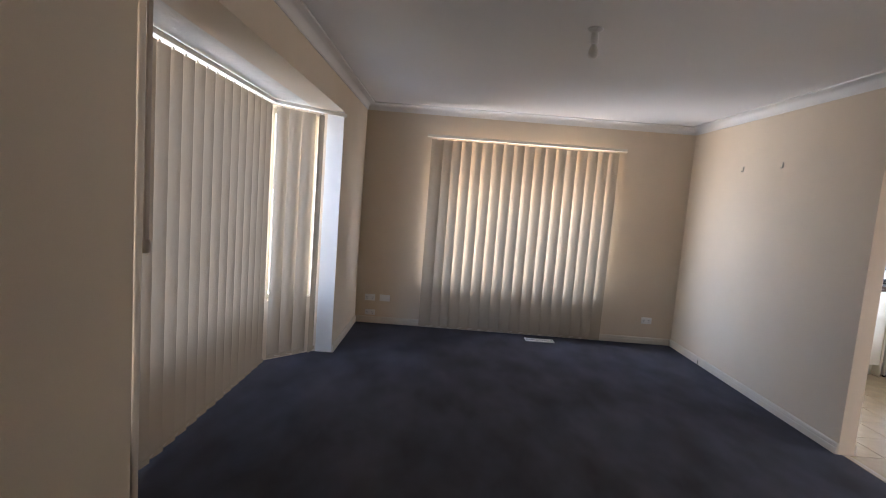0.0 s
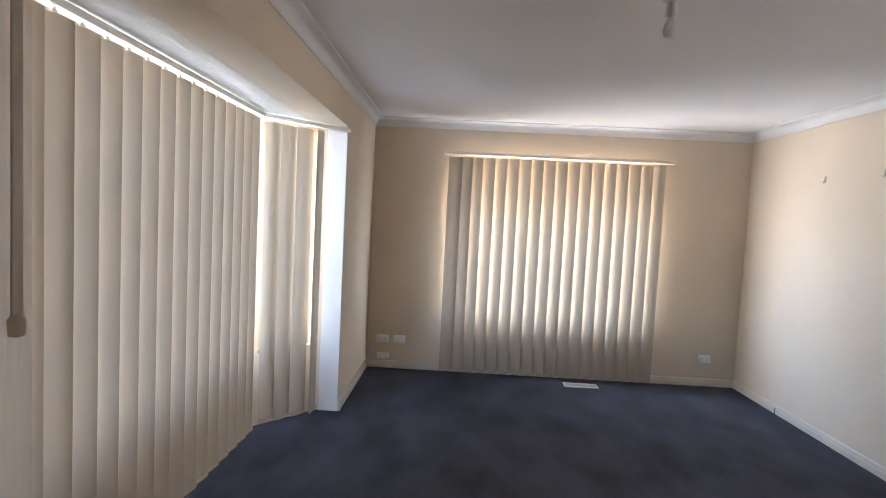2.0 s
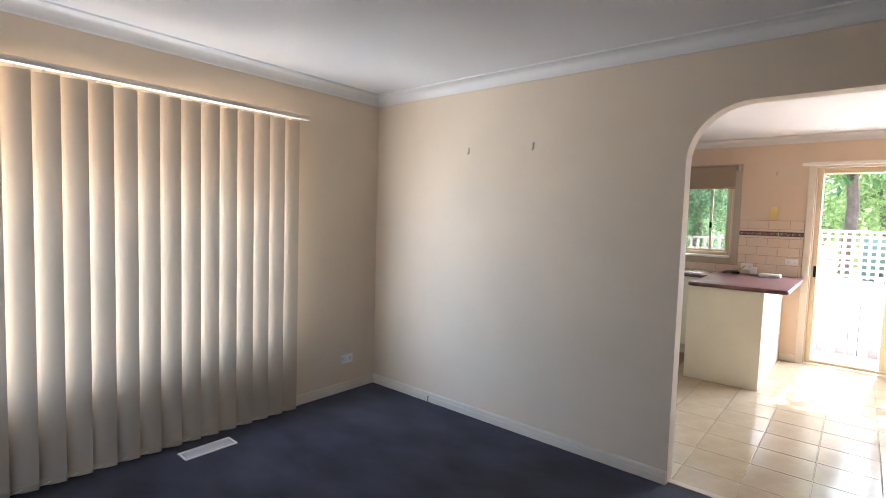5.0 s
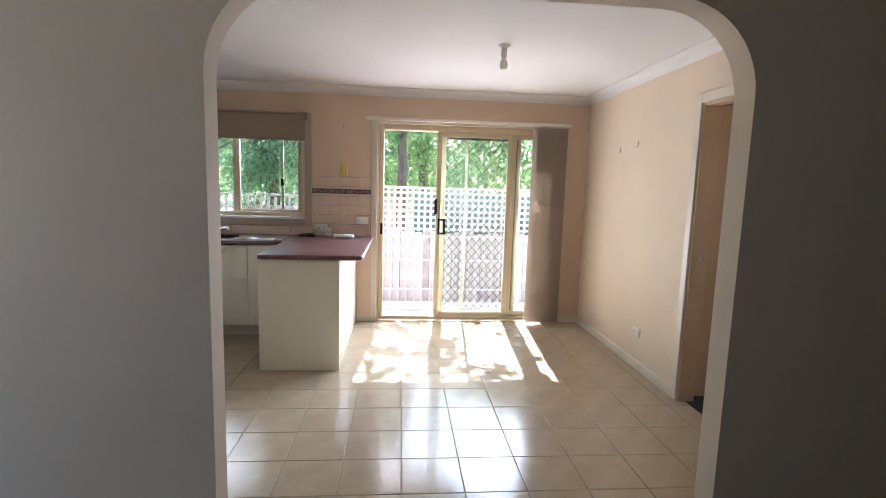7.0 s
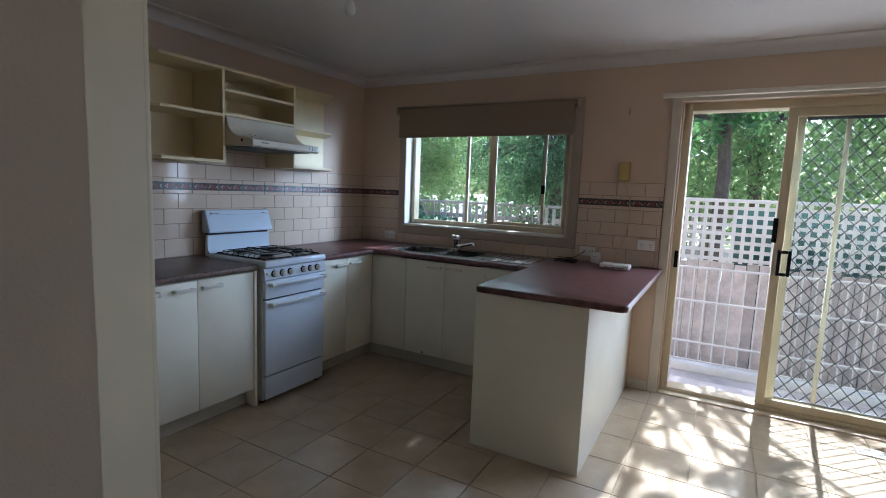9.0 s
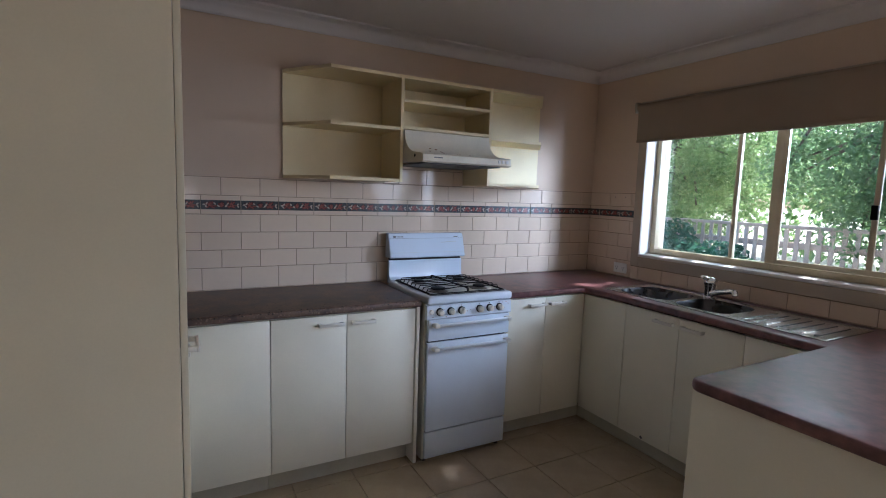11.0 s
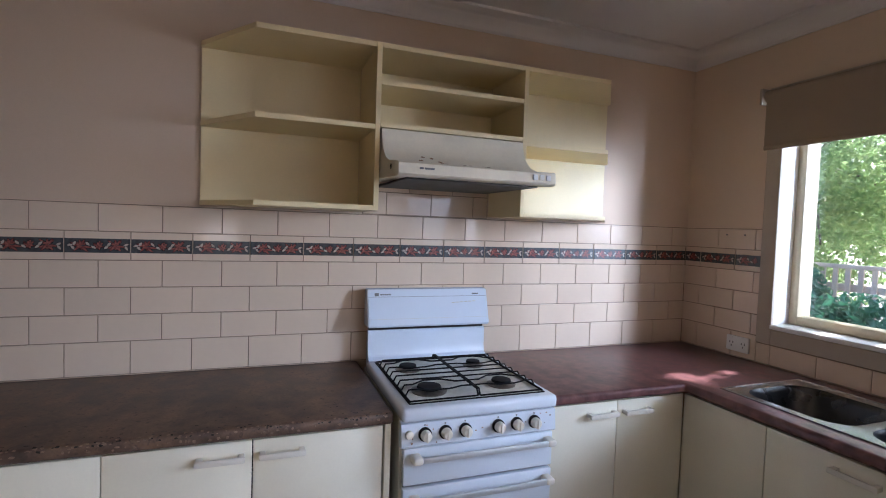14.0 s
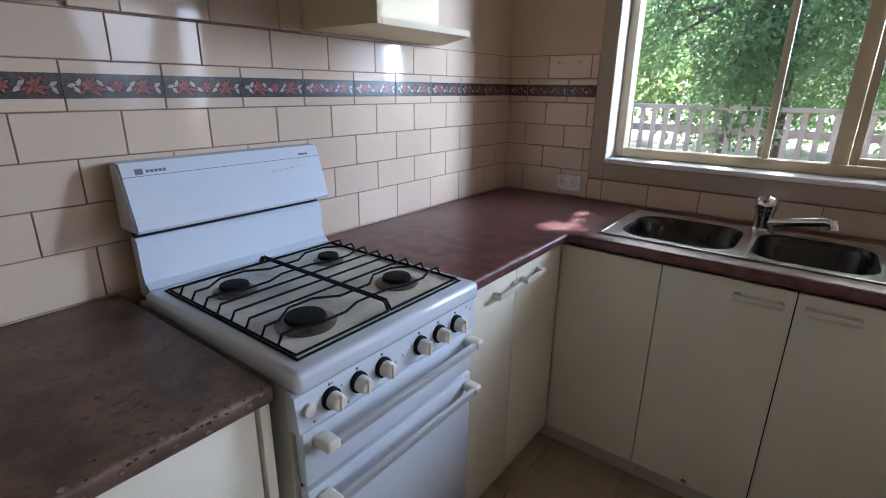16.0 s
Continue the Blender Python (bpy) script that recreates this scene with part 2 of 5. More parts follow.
def shade(me, angle=35):
    me.set_sharp_from_angle(angle=radians(angle))
    for p in me.polygons:
        p.use_smooth = True


def mesh_of(name, bm, mat, smooth=True):
    me = bpy.data.meshes.new(name)
    bm.to_mesh(me)
    bm.free()
    me.materials.append(mat)
    if smooth:
        shade(me)
    return me


def part(name, bm, mat, parent, label="", smooth=True):
    """Links a bmesh, given in world places, as one mesh under a thing or a part."""
    base = PLACE[parent]
    bmesh.ops.translate(bm, vec=-base, verts=bm.verts)
    ob = new(name, mesh_of(name, bm, mat, smooth))
    ob.parent = parent
    PLACE[ob] = base.copy()
    return tagged(ob, label)


def piece(name, me, parent, at, rz=0.0, label=""):
    """One more object on a shared mesh, under parent, at a world place."""
    ob = new(name, me)
    ob.parent = parent
    ob.location = Vector(at) - PLACE[parent]
    ob.rotation_euler = (0, 0, rz)
    PLACE[ob] = Vector(at)
    return tagged(ob, label)


def structure(name, bm, mat, label, category, smooth=False):
    ob = new(name, mesh_of(name, bm, mat, smooth))
    PLACE[ob] = Vector((0, 0, 0))
    return tagged(ob, label, category, kind="structure")


def single(name, bm, mat, label, category, group=""):
    """A thing that is one mesh, its origin at the middle of its base."""
    xs, ys, zs = zip(*[v.co for v in bm.verts])
    base = Vector(((min(xs) + max(xs)) / 2, (min(ys) + max(ys)) / 2, min(zs)))
    bmesh.ops.translate(bm, vec=-base, verts=bm.verts)
    ob = new(name, mesh_of(name, bm, mat))
    ob.location = base
    PLACE[ob] = base
    return tagged(ob, label, category, group)


def box(x0, x1, y0, y1, z0, z1, bevel=0.0, seg=2, bm=None):
    own = bmesh.new()
    v = [own.verts.new((x, y, z)) for x in (x0, x1) for y in (y0, y1) for z in (z0, z1)]
    for f in ((0, 1, 3, 2), (4, 6, 7, 5), (0, 4, 5, 1), (2, 3, 7, 6), (0, 2, 6, 4), (1, 5, 7, 3)):
        own.faces.new([v[i] for i in f])
    if bevel:
        bmesh.ops.bevel(own, geom=own.edges[:], offset=bevel, segments=seg, profile=0.5, affect="EDGES")
    return merged(bm, own)


def merged(bm, own):
    bmesh.ops.recalc_face_normals(own, faces=own.faces[:])
    if bm is None:
        return own
    me = bpy.data.meshes.new("tmp")
    own.to_mesh(me)
    own.free()
    bm.from_mesh(me)
    bpy.data.meshes.remove(me)
    return bm


def tube(pts, r, sides=8, bm=None, cap=True):
    """A round rod along a line of places; r may be a list."""
    own = bmesh.new()
    pts = [Vector(p) for p in pts]
    rs = r if isinstance(r, (list, tuple)) else [r] * len(pts)
    rings, side = [], None
    for i, p in enumerate(pts):
        d = (pts[min(i + 1, len(pts) - 1)] - pts[max(i - 1, 0)]).normalized()
        if side is None:
            side = d.cross(Vector((0.13, 0.31, 0.94))).normalized()
        side = (side - d * side.dot(d)).normalized()
        up = d.cross(side)
        rings.append([own.verts.new(p + (side * math.cos(a) + up * math.sin(a)) * rs[i]) for a in [2 * math.pi * k / sides for k in range(sides)]])
    for a, b in zip(rings, rings[1:]):
        for k in range(sides):
            own.faces.new((a[k], a[(k + 1) % sides], b[(k + 1) % sides], b[k]))
    if cap:
        own.faces.new(rings[0][::-1])
        own.faces.new(rings[-1])
    return merged(bm, own)


def lathe(cx, cy, prof, sides=24, bm=None, axis="z"):
    """Turns (radius, height) round an upright axis, or round x or y through (cx, cy) given as the other two places."""
    own = bmesh.new()

    def at(r, h, a):
        u, v = r * math.cos(a), r * math.sin(a)
        return {"z": (cx + u, cy + v, h), "y": (cx + u, h, cy + v), "x": (h, cx + u, cy + v)}[axis]

    rings = [[own.verts.new(at(r, h, 2 * math.pi * k / sides)) for k in range(sides)] for r, h in prof]
    for a, b in zip(rings, rings[1:]):
        for k in range(sides):
            own.faces.new((a[k], a[(k + 1) % sides], b[(k + 1) % sides], b[k]))
    own.faces.new(rings[0][::-1])
    own.faces.new(rings[-1])
    return merged(bm, own)


def extrude_profile(prof, a0, a1, place, bm=None):
    """A closed profile of (u, v) drawn along a from a0 to a1; place(a, u, v) gives the world place."""
    own = bmesh.new()
    r0 = [own.verts.new(place(a0, u, v)) for u, v in prof]
    r1 = [own.verts.new(place(a1, u, v)) for u, v in prof]
    k = len(prof)
    for i in range(k):
        own.faces.new((r0[i], r0[(i + 1) % k], r1[(i + 1) % k], r1[i]))
    own.faces.new(r0[::-1])
    own.faces.new(r1)
    return merged(bm, own)


def grid_solid(us, vs, w0, w1, holes, place, bevel=0.0, seg=3):
    """A slab over the rectangle us x vs with rectangular holes (u0, u1, v0, v1), w0 to w1 thick; place(u, v, w)."""
    us = sorted(set(us) | {h[0] for h in holes} | {h[1] for h in holes})
    vs = sorted(set(vs) | {h[2] for h in holes} | {h[3] for h in holes})

    def full(i, j):
        if not (0 <= i < len(us) - 1 and 0 <= j < len(vs) - 1):
            return False
        u, v = (us[i] + us[i + 1]) / 2, (vs[j] + vs[j + 1]) / 2
        return not any(a < u < b and c < v < d for a, b, c, d in holes)

    own, seen = bmesh.new(), {}

    def vert(i, j, k):
        if (i, j, k) not in seen:
            seen[i, j, k] = own.verts.new(place(us[i], vs[j], (w0, w1)[k]))
        return seen[i, j, k]

    for i in range(len(us) - 1):
        for j in range(len(vs) - 1):
            if not full(i, j):
                continue
            for k in (0, 1):
                own.faces.new([vert(a, b, k) for a, b in ((i, j), (i + 1, j), (i + 1, j + 1), (i, j + 1))])
            for di, dj, e in ((-1, 0, ((i, j), (i, j + 1))), (1, 0, ((i + 1, j), (i + 1, j + 1))), (0, -1, ((i, j), (i + 1, j))), (0, 1, ((i, j + 1), (i + 1, j + 1)))):
                if not full(i + di, j + dj):
                    own.faces.new([vert(*e[0], 0), vert(*e[1], 0), vert(*e[1], 1), vert(*e[0], 1)])
    bmesh.ops.recalc_face_normals(own, faces=own.faces[:])
    if bevel:
        sharp = [e for e in own.edges if len(e.link_faces) == 2 and e.calc_face_angle() > 0.5]
        bmesh.ops.bevel(own, geom=sharp, offset=bevel, segments=seg, profile=0.5, affect="EDGES")
    return own


along_y = lambda u, v, w: (w, u, v)  # a wall that runs along y, w its x
along_x = lambda u, v, w: (u, w, v)  # a wall that runs along x, w its y
flat = lambda u, v, w: (u, v, w)

# ---- the plan ----
LW, LE, LS, N = -1.15, 2.395, -3.4, 5.548  # living room: west, east, south faces; the north face of both rooms
KW, KE, KS = 2.5, 6.005, 0.612  # kitchen and dining room: west, east, south faces
CEIL = 2.40
ARCH0, ARCH1, ARCHZ, ARCHR = 1.432, 3.153, 2.05, 0.29
BAY = ((LW, 1.56), (-1.72, 2.27), (-1.72, 3.97), (-1.30, 4.42))
BAY_N = 4.40  # north jamb of the bay opening
NWIN = (-0.38, 1.54, 0.47, 2.06)
KWIN = (3.56, 5.055, 1.085, 2.06)
KTRIM_N = 5.12  # north edge of the window's architrave
SDOOR = (0.93, 2.80, 0.0, 2.06)
HDOOR = (3.19, 4.00, 0.0, 2.03)

structure("wall_north_living", grid_solid((LW - 0.24, 2.4475), (-0.4, CEIL), N, N + 0.24, [NWIN], along_x), M_WALL, "cream painted plaster wall with a wide window", "wall")
structure("wall_north_kitchen", grid_solid((2.4475, KE + 0.24), (-0.4, CEIL), N, N + 0.24, [], along_x), M_KWALL, "pink-beige painted kitchen wall behind the stove", "wall")
structure("wall_west", grid_solid((LS, N), (-0.4, CEIL), LW - 0.24, LW, [(BAY[0][1], BAY_N, -0.4, 2.10)], along_y), M_WALL, "cream painted wall with a bay window opening", "wall")
# unseen south wall, set far back so the living room stays dimmer
structure("wall_south_living", grid_solid((LW - 0.24, LE + 0.05), (-0.4, CEIL), LS - 0.2, LS, [], along_x), M_WALL, "plain cream wall closing the unseen south end", "wall")
structure("wall_east", grid_solid((KS - 0.11, N), (-0.4, CEIL), KE, KE + 0.24, [KWIN, SDOOR], along_y), M_KWALL, "pink-beige wall with kitchen window and glazed sliding door", "wall")
structure("wall_south_dining", grid_solid((KW, KE + 0.24), (0, CEIL), KS - 0.11, KS, [HDOOR], along_x), M_WALL, "cream painted dining wall with a doorway", "wall")


def arch_wall():
    """The dividing wall: pieces either side of a flat-topped arch with rounded shoulders, and the head over it."""
    bm = bmesh.new()
    box(LE, KW, LS, ARCH0, 0, CEIL, bm=bm)
    box(LE, KW, ARCH1, N, 0, CEIL, bm=bm)
    prof = [(ARCH0, CEIL), (ARCH0, ARCHZ - ARCHR)]
    for k in range(1, 11):
        a = math.pi - k * math.pi / 20
        prof.append((ARCH0 + ARCHR + ARCHR * math.cos(a), ARCHZ - ARCHR + ARCHR * math.sin(a)))
    for k in range(0, 11):
        a = math.pi / 2 - k * math.pi / 20
        prof.append((ARCH1 - ARCHR + ARCHR * math.cos(a), ARCHZ - ARCHR + ARCHR * math.sin(a)))
    prof.append((ARCH1, CEIL))
    return extrude_profile(prof, LE, KW, lambda a, u, v: (a, u, v), bm)


structure("wall_dividing", arch_wall(), M_WALL, "cream dividing wall with a wide round-shouldered arch", "wall", smooth=True)

# floors and ceilings
structure("floor_living", merged(None, extrude_profile([(-1.75, 2.2), (-1.75, 4.05), (-1.33, 4.46), (LW, 4.46), (LW, N), (2.448, N), (2.448, LS), (LW, LS), (LW, 1.54)], -0.1, 0.0, lambda a, u, v: (u, v, a))), M_CARPET, "dark charcoal-blue carpet", "carpet")
floor_kitchen = structure("floor_kitchen", box(2.448, KE + 0.1, KS - 0.05, N, -0.1, -0.006), M_GROUT, "cream glazed square floor tiles with grey grout", "tiled floor")
structure("floor_hall", box(2.45, 4.1, -1.6, KS - 0.05, -0.1, 0.0), M_CARPET, "dark charcoal carpet in the hall", "carpet")
structure("ceiling_living", box(LW - 0.24, 2.4475, LS - 0.2, N + 0.24, CEIL, CEIL + 0.2), M_CEIL, "flat white painted ceiling", "ceiling")
structure("ceiling_kitchen", box(2.4475, KE + 0.24, -1.8, N + 0.24, CEIL, CEIL + 0.2), M_KCEIL, "flat kitchen ceiling in a darker white", "ceiling")
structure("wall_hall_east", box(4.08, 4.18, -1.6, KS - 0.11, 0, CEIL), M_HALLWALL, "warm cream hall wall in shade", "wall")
# unseen opening added in this wall to let daylight into the hall
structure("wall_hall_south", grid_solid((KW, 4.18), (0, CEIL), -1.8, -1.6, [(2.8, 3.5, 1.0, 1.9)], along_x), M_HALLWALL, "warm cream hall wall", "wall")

# bay window shell
def bay_wall(name, a, b, m, t=0.13):
    a, b = Vector(a), Vector(b)
    d = (b - a).normalized()
    nrm = Vector((-d.y, d.x))
    if nrm.x > 0:
        nrm = -nrm
    ln = (b - a).length
    place = lambda u, v, w: (*(a + d * u + nrm * w), v)
    ob = structure(name, grid_solid((0, ln), (-0.4, 2.10), 0.0, t, [(m, ln - 0.07, 0.5, 2.04)], place), M_WALL, "low bay wall under the windows", "wall")
    fr = bmesh.new()
    for u0, u1, v0, v1 in ((m, m + 0.04, 0.5, 2.04), (ln - 0.11, ln - 0.07, 0.5, 2.04), (m + 0.04, ln - 0.11, 0.5, 0.54), (m + 0.04, ln - 0.11, 2.0, 2.04)):
        own = grid_solid((u0, u1), (v0, v1), 0.05, 0.09, [], place)
        merged(fr, own)
    return fr


for i, (a, b) in enumerate(zip(BAY, BAY[1:])):
    fr = bay_wall("wall_bay_%d" % (i + 1), a, b, 0.13 if i == 2 else 0.07)
    wnd = thing("window_%d" % (i + 1), (*((Vector(a) + Vector(b)) / 2), 0.5), "cream aluminium bay window behind vertical blinds", "window", kind="structure")
    part("window_frame", fr, M_ALU, wnd)
structure("ceiling_bay", merged(None, extrude_profile([(-1.9, 2.1), (-1.9, 4.15), (LW - 0.235, 4.7), (LW - 0.235, 1.3)], 2.10, 2.3, lambda a, u, v: (u, v, a))), M_TEXTURED, "rough textured cream bay soffit", "ceiling")


# white sheet added on the plaster jamb, puts its daylight into the colour
structure("trim_bay_jamb", box(-1.292, LW - 0.001, BAY_N - 0.008, BAY_N - 0.0005, 0.001, 2.099, 0.001, 1), M_REVEAL, "white sheet on the bay's jamb for its daylight", "jamb lining")


# cornices and skirtings
def cornice(name, x0, y0, x1, y1, mat):
    prof = [(0.0, 2.322), (0.007, 2.322), (0.010, 2.330)]
    for k in range(0, 7):
        a = k * math.pi / 12
        prof.append((0.072 - 0.060 * math.cos(a), 2.330 + 0.058 * math.sin(a)))
    prof += [(0.080, 2.390), (0.083, CEIL)]
    bm = bmesh.new()
    rings = [[bm.verts.new((x, y, z)) for x, y in ((x0 + d, y0 + d), (x1 - d, y0 + d), (x1 - d, y1 - d), (x0 + d, y1 - d))] for d, z in prof]
    for a, b in zip(rings, rings[1:]):
        for k in range(4):
            bm.faces.new((a[k], a[(k + 1) % 4], b[(k + 1) % 4], b[k]))
    bmesh.ops.recalc_face_normals(bm, faces=bm.faces[:])
    structure(name, bm, mat, "white coved plaster cornice", "cornice", smooth=True)


cornice("cornice_living", LW, LS, LE, N, M_CORNICE)
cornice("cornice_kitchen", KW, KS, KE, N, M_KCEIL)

SKIRT = [(0, 0), (0.016, 0), (0.016, 0.040), (0.013, 0.046), (0.014, 0.052), (0.011, 0.066), (0.005, 0.072), (0, 0.072)]


def skirting(name, p, q, inward, mat=M_TRIM):
    p, q, inward = Vector(p), Vector(q), Vector(inward)
    place = lambda a, u, v: (*(p + (q - p) * a + inward * u), v)
    structure(name, extrude_profile(SKIRT, 0, 1, place), mat, "cream painted moulded skirting board", "skirting board")


skirting("baseboard_1", (LW + 0.016, N), (LE - 0.016, N), (0, -1))
skirting("baseboard_2", (LE, ARCH1 + 0.002), (LE, N), (-1, 0))
skirting("baseboard_3", (LE, LS), (LE, ARCH0 - 0.002), (-1, 0))
skirting("baseboard_4", (LW, BAY_N), (LW, N), (1, 0))
skirting("baseboard_5", (LW, LS), (LW, 1.558), (1, 0))
skirting("baseboard_6", (4.066, KS), (KE - 0.016, KS), (0, 1))
skirting("baseboard_7", (KE, KS), (KE, 0.86), (-1, 0))
skirting("baseboard_8", (KW, KS), (KW, ARCH0 - 0.002), (1, 0))
skirting("baseboard_9", (KW, ARCH1 + 0.002), (KW, 4.148), (1, 0))
skirting("baseboard_10", (KW + 0.016, KS), (3.124, KS), (0, 1))
skirting("baseboard_11", (4.08, -1.6), (4.08, KS - 0.11), (-1, 0), M_DOORWOOD)
skirting("baseboard_12", (LW, LS), (LE, LS), (0, 1))
skirting("baseboard_13", (KE, 2.88), (KE, 3.018), (-1, 0))
structure("trim_threshold", box(2.425, 2.47, ARCH0 + 0.001, ARCH1 - 0.001, -0.004, 0.003, 0.002), M_ARCHI, "narrow taupe strip where carpet meets tiles", "threshold strip")


single("skirting_joint", box(2.3775, 2.3945, 4.895, 4.903, 0.001, 0.046), M_DARK, "dark open joint in the cream skirting board", "joint")


def architrave(name, place, u0, u1, v0, v1, w=0.065, sill=False, mat=M_ARCHI, label="painted architrave, taupe darkened for backlight"):
    """A mitred frame of boards round an opening, on a wall's face."""
    bm = bmesh.new()
    parts = [(u0 - w, u0, v0 - (w if sill else 0), v1 + w), (u1, u1 + w, v0 - (w if sill else 0), v1 + w), (u0, u1, v1, v1 + w)]
    if sill:
        parts.append((u0, u1, v0 - w, v0))
    for a, b, c, d in parts:
        merged(bm, grid_solid((a, b), (c, d), 0.0, 0.017, [], place, 0.003, 2))
    structure(name, bm, mat, label, "architrave")


on_east = lambda u, v, w: (KE - w, u, v)
on_south = lambda u, v, w: (u, KS + w, v)
architrave("trim_kitchen_window", on_east, KWIN[0] - 0.02, KTRIM_N - 0.07, KWIN[2] - 0.02, KWIN[3], 0.068, True)
architrave("trim_sliding_door", on_east, SDOOR[0] - 0.02, SDOOR[1] + 0.012, 0, SDOOR[3], 0.06, False, M_TRIM, "cream painted door surround")
architrave("trim_hall_door", on_south, HDOOR[0], HDOOR[1], 0, HDOOR[3], 0.062, False, M_TRIM, "cream painted moulded architrave")

# ---- vertical blinds ----
def slat_mesh(name, z0, z1, mat, width=0.127, bow=-0.013):
    bm = bmesh.new()
    cols = []
    for k in range(7):
        f = k / 6 - 0.5
        off = bow * (1 - 4 * f * f)
        cols.append([bm.verts.new((width * f, off, z)) for z in (0.0, 0.012, (z1 - z0) / 2, z1 - z0)])
    for a, b in zip(cols, cols[1:]):
        for i in range(3):
            bm.faces.new((a[i], b[i], b[i + 1], a[i + 1]))
    return mesh_of(name, bm, mat)


def hem_mesh(width=0.118):
    return mesh_of("hem_weight", box(-width / 2, width / 2, -0.0012, 0.0012, 0.004, 0.034, 0.0008, 1), M_SLATHEM, False)


def clip_mesh():
    bm = box(-0.009, 0.009, -0.004, 0.004, -0.004, 0.018, 0.002, 1)
    tube([(0, 0, 0.016), (0, 0, 0.03)], 0.004, 6, bm)
    return mesh_of("hanger_clip", bm, M_RAIL)


M_SLATHEM = M_SLAT
HEM, CLIP = hem_mesh(), clip_mesh()


def vertical_blind(p, q, z0, z1, slats, label, mat=M_SLAT, hem=True, rail_ends=0.03, wand=None):
    """Slats: (distance along p to q, twist in degrees). The rail runs over them."""
    p, q = Vector((*p, 0)), Vector((*q, 0))
    d = (q - p).normalized()
    ang = math.atan2(d.y, d.x)
    ln = (q - p).length
    b = thing("vertical_blind", (*((p + q) / 2).xy, z0), label, "vertical blind", "vertical blinds")
    nrm = Vector((-d.y, d.x, 0))
    place = lambda u, v, w: tuple(p + d * u + nrm * v + Vector((0, 0, w)))
    bm = grid_solid((-rail_ends, ln + rail_ends), (-0.021, 0.021), z1 + 0.022, z1 + 0.05, [], place, 0.003, 2)
    part("head_rail", bm, M_RAIL, b, "ivory metal head rail")
    me = slat_mesh("slat", z0 + 0.015, z1, mat)
    for s, tw in slats:
        at = p + d * s
        sl = piece("slat", me, b, (at.x, at.y, z0 + 0.015), ang + radians(tw))
        piece("hanger_clip", CLIP, b, (at.x, at.y, z1 - 0.002), ang + radians(tw))
        if hem:
            h = new("hem_weight", HEM)
            h.parent = sl
            h.location = (0, -0.012, 0)
    if slats and hem:
        pts = []
        for (s, _), (s2, _) in zip(slats, slats[1:]):
            for f in (0, 0.5):
                at = p + d * (s + (s2 - s) * f)
                pts.append((at.x - nrm.x * 0.012, at.y - nrm.y * 0.012, z0 + 0.034 - (0.012 if f else 0)))
        part("bottom_chain", tube(pts, 0.0014, 4), M_RAIL, b)
    if wand:
        bm = box(wand[0] - 0.004, wand[0] + 0.004, wand[1] - 0.014, wand[1] + 0.014, wand[2], z1 + 0.02, 0.003, 2)
        lathe(wand[0], wand[1], [(0.004, wand[2] - 0.05), (0.016, wand[2] - 0.045), (0.018, wand[2] - 0.01), (0.010, wand[2] + 0.004)], 12, bm)
        part("tilt_wand", bm, M_ARCHI, b, "taupe plastic tilt wand")
    return b


rs = random.Random(4)
jig = lambda a: a + rs.uniform(-2.0, 2.0)
NB_Y = 5.455
vertical_blind((-0.45, NB_Y + 0.01), (1.615, NB_Y), 0.012, 2.055, [(0.080, jig(3)), (0.180, jig(-16))] + [(0.278 + 0.1115 * k, jig(-23)) for k in range(16)], "cream fabric vertical blind drawn across the wide window")
BX = -1.60
vertical_blind((BX, 2.20), (BX, 3.965), 0.03, 2.035, [(0.13 + 0.1155 * k, jig(-16)) for k in range(-1, 14)], "cream fabric vertical blind drawn across the bay window")
vertical_blind((BX + 0.015, 3.99), (LW - 0.015, 4.40), 0.03, 2.035, [(0.056, jig(7)), (0.162, jig(9)), (0.276, jig(8)), (0.392, jig(38))], "cream vertical blind in the bay's side, drawn short of the jamb")
vertical_blind((LW - 0.01, 1.60), (BX + 0.015, 2.235), 0.03, 2.035, [(0.08 + 0.112 * k, jig(-5)) for k in range(6)], "cream fabric vertical blind in the bay's angled side", wand=(-1.30, 1.87, 1.20))
vertical_blind((5.925, 0.86), (5.925, 2.90), 0.02, 2.055, [(0.045 + 0.025 * k, jig(112 - 1.0 * k)) for k in range(13)], "taupe fabric vertical blind bunched open beside the sliding door", M_SLATDARK, hem=False)

# ---- glazing ----
def bars(place, rects, w0, w1, bevel=0.003):
    bm = bmesh.new()
    for a, b, c, d in rects:
        merged(bm, grid_solid((a, b), (c, d), w0, w1, [], place, bevel, 2))
    return bm


def ring(u0, u1, v0, v1, t):
    return [(u0, u0 + t, v0, v1), (u1 - t, u1, v0, v1), (u0 + t, u1 - t, v0, v0 + t), (u0 + t, u1 - t, v1 - t, v1)]


def pane(name, place, u0, u1, v0, v1, w, parent):
    ob = part(name, grid_solid((u0, u1), (v0, v1), w, w + 0.004, [], place), M_GLASS, parent, "clear glass", False)
    ob.visible_shadow = False
    return ob


# north window of the living room, behind its blind
win = thing("window_4", (0.58, N + 0.13, NWIN[2]), "cream aluminium window behind a drawn vertical blind", "window", kind="structure")
part("window_frame", bars(along_x, ring(*NWIN, 0.045) + [(0.56, 0.60, NWIN[2] + 0.045, NWIN[3] - 0.045)], N + 0.12, N + 0.17), M_ALU, win)
part("window_sill", box(NWIN[0] + 0.001, NWIN[1] - 0.001, N - 0.02, N + 0.118, NWIN[2] - 0.001, NWIN[2] + 0.02, 0.004), M_TRIM, win)

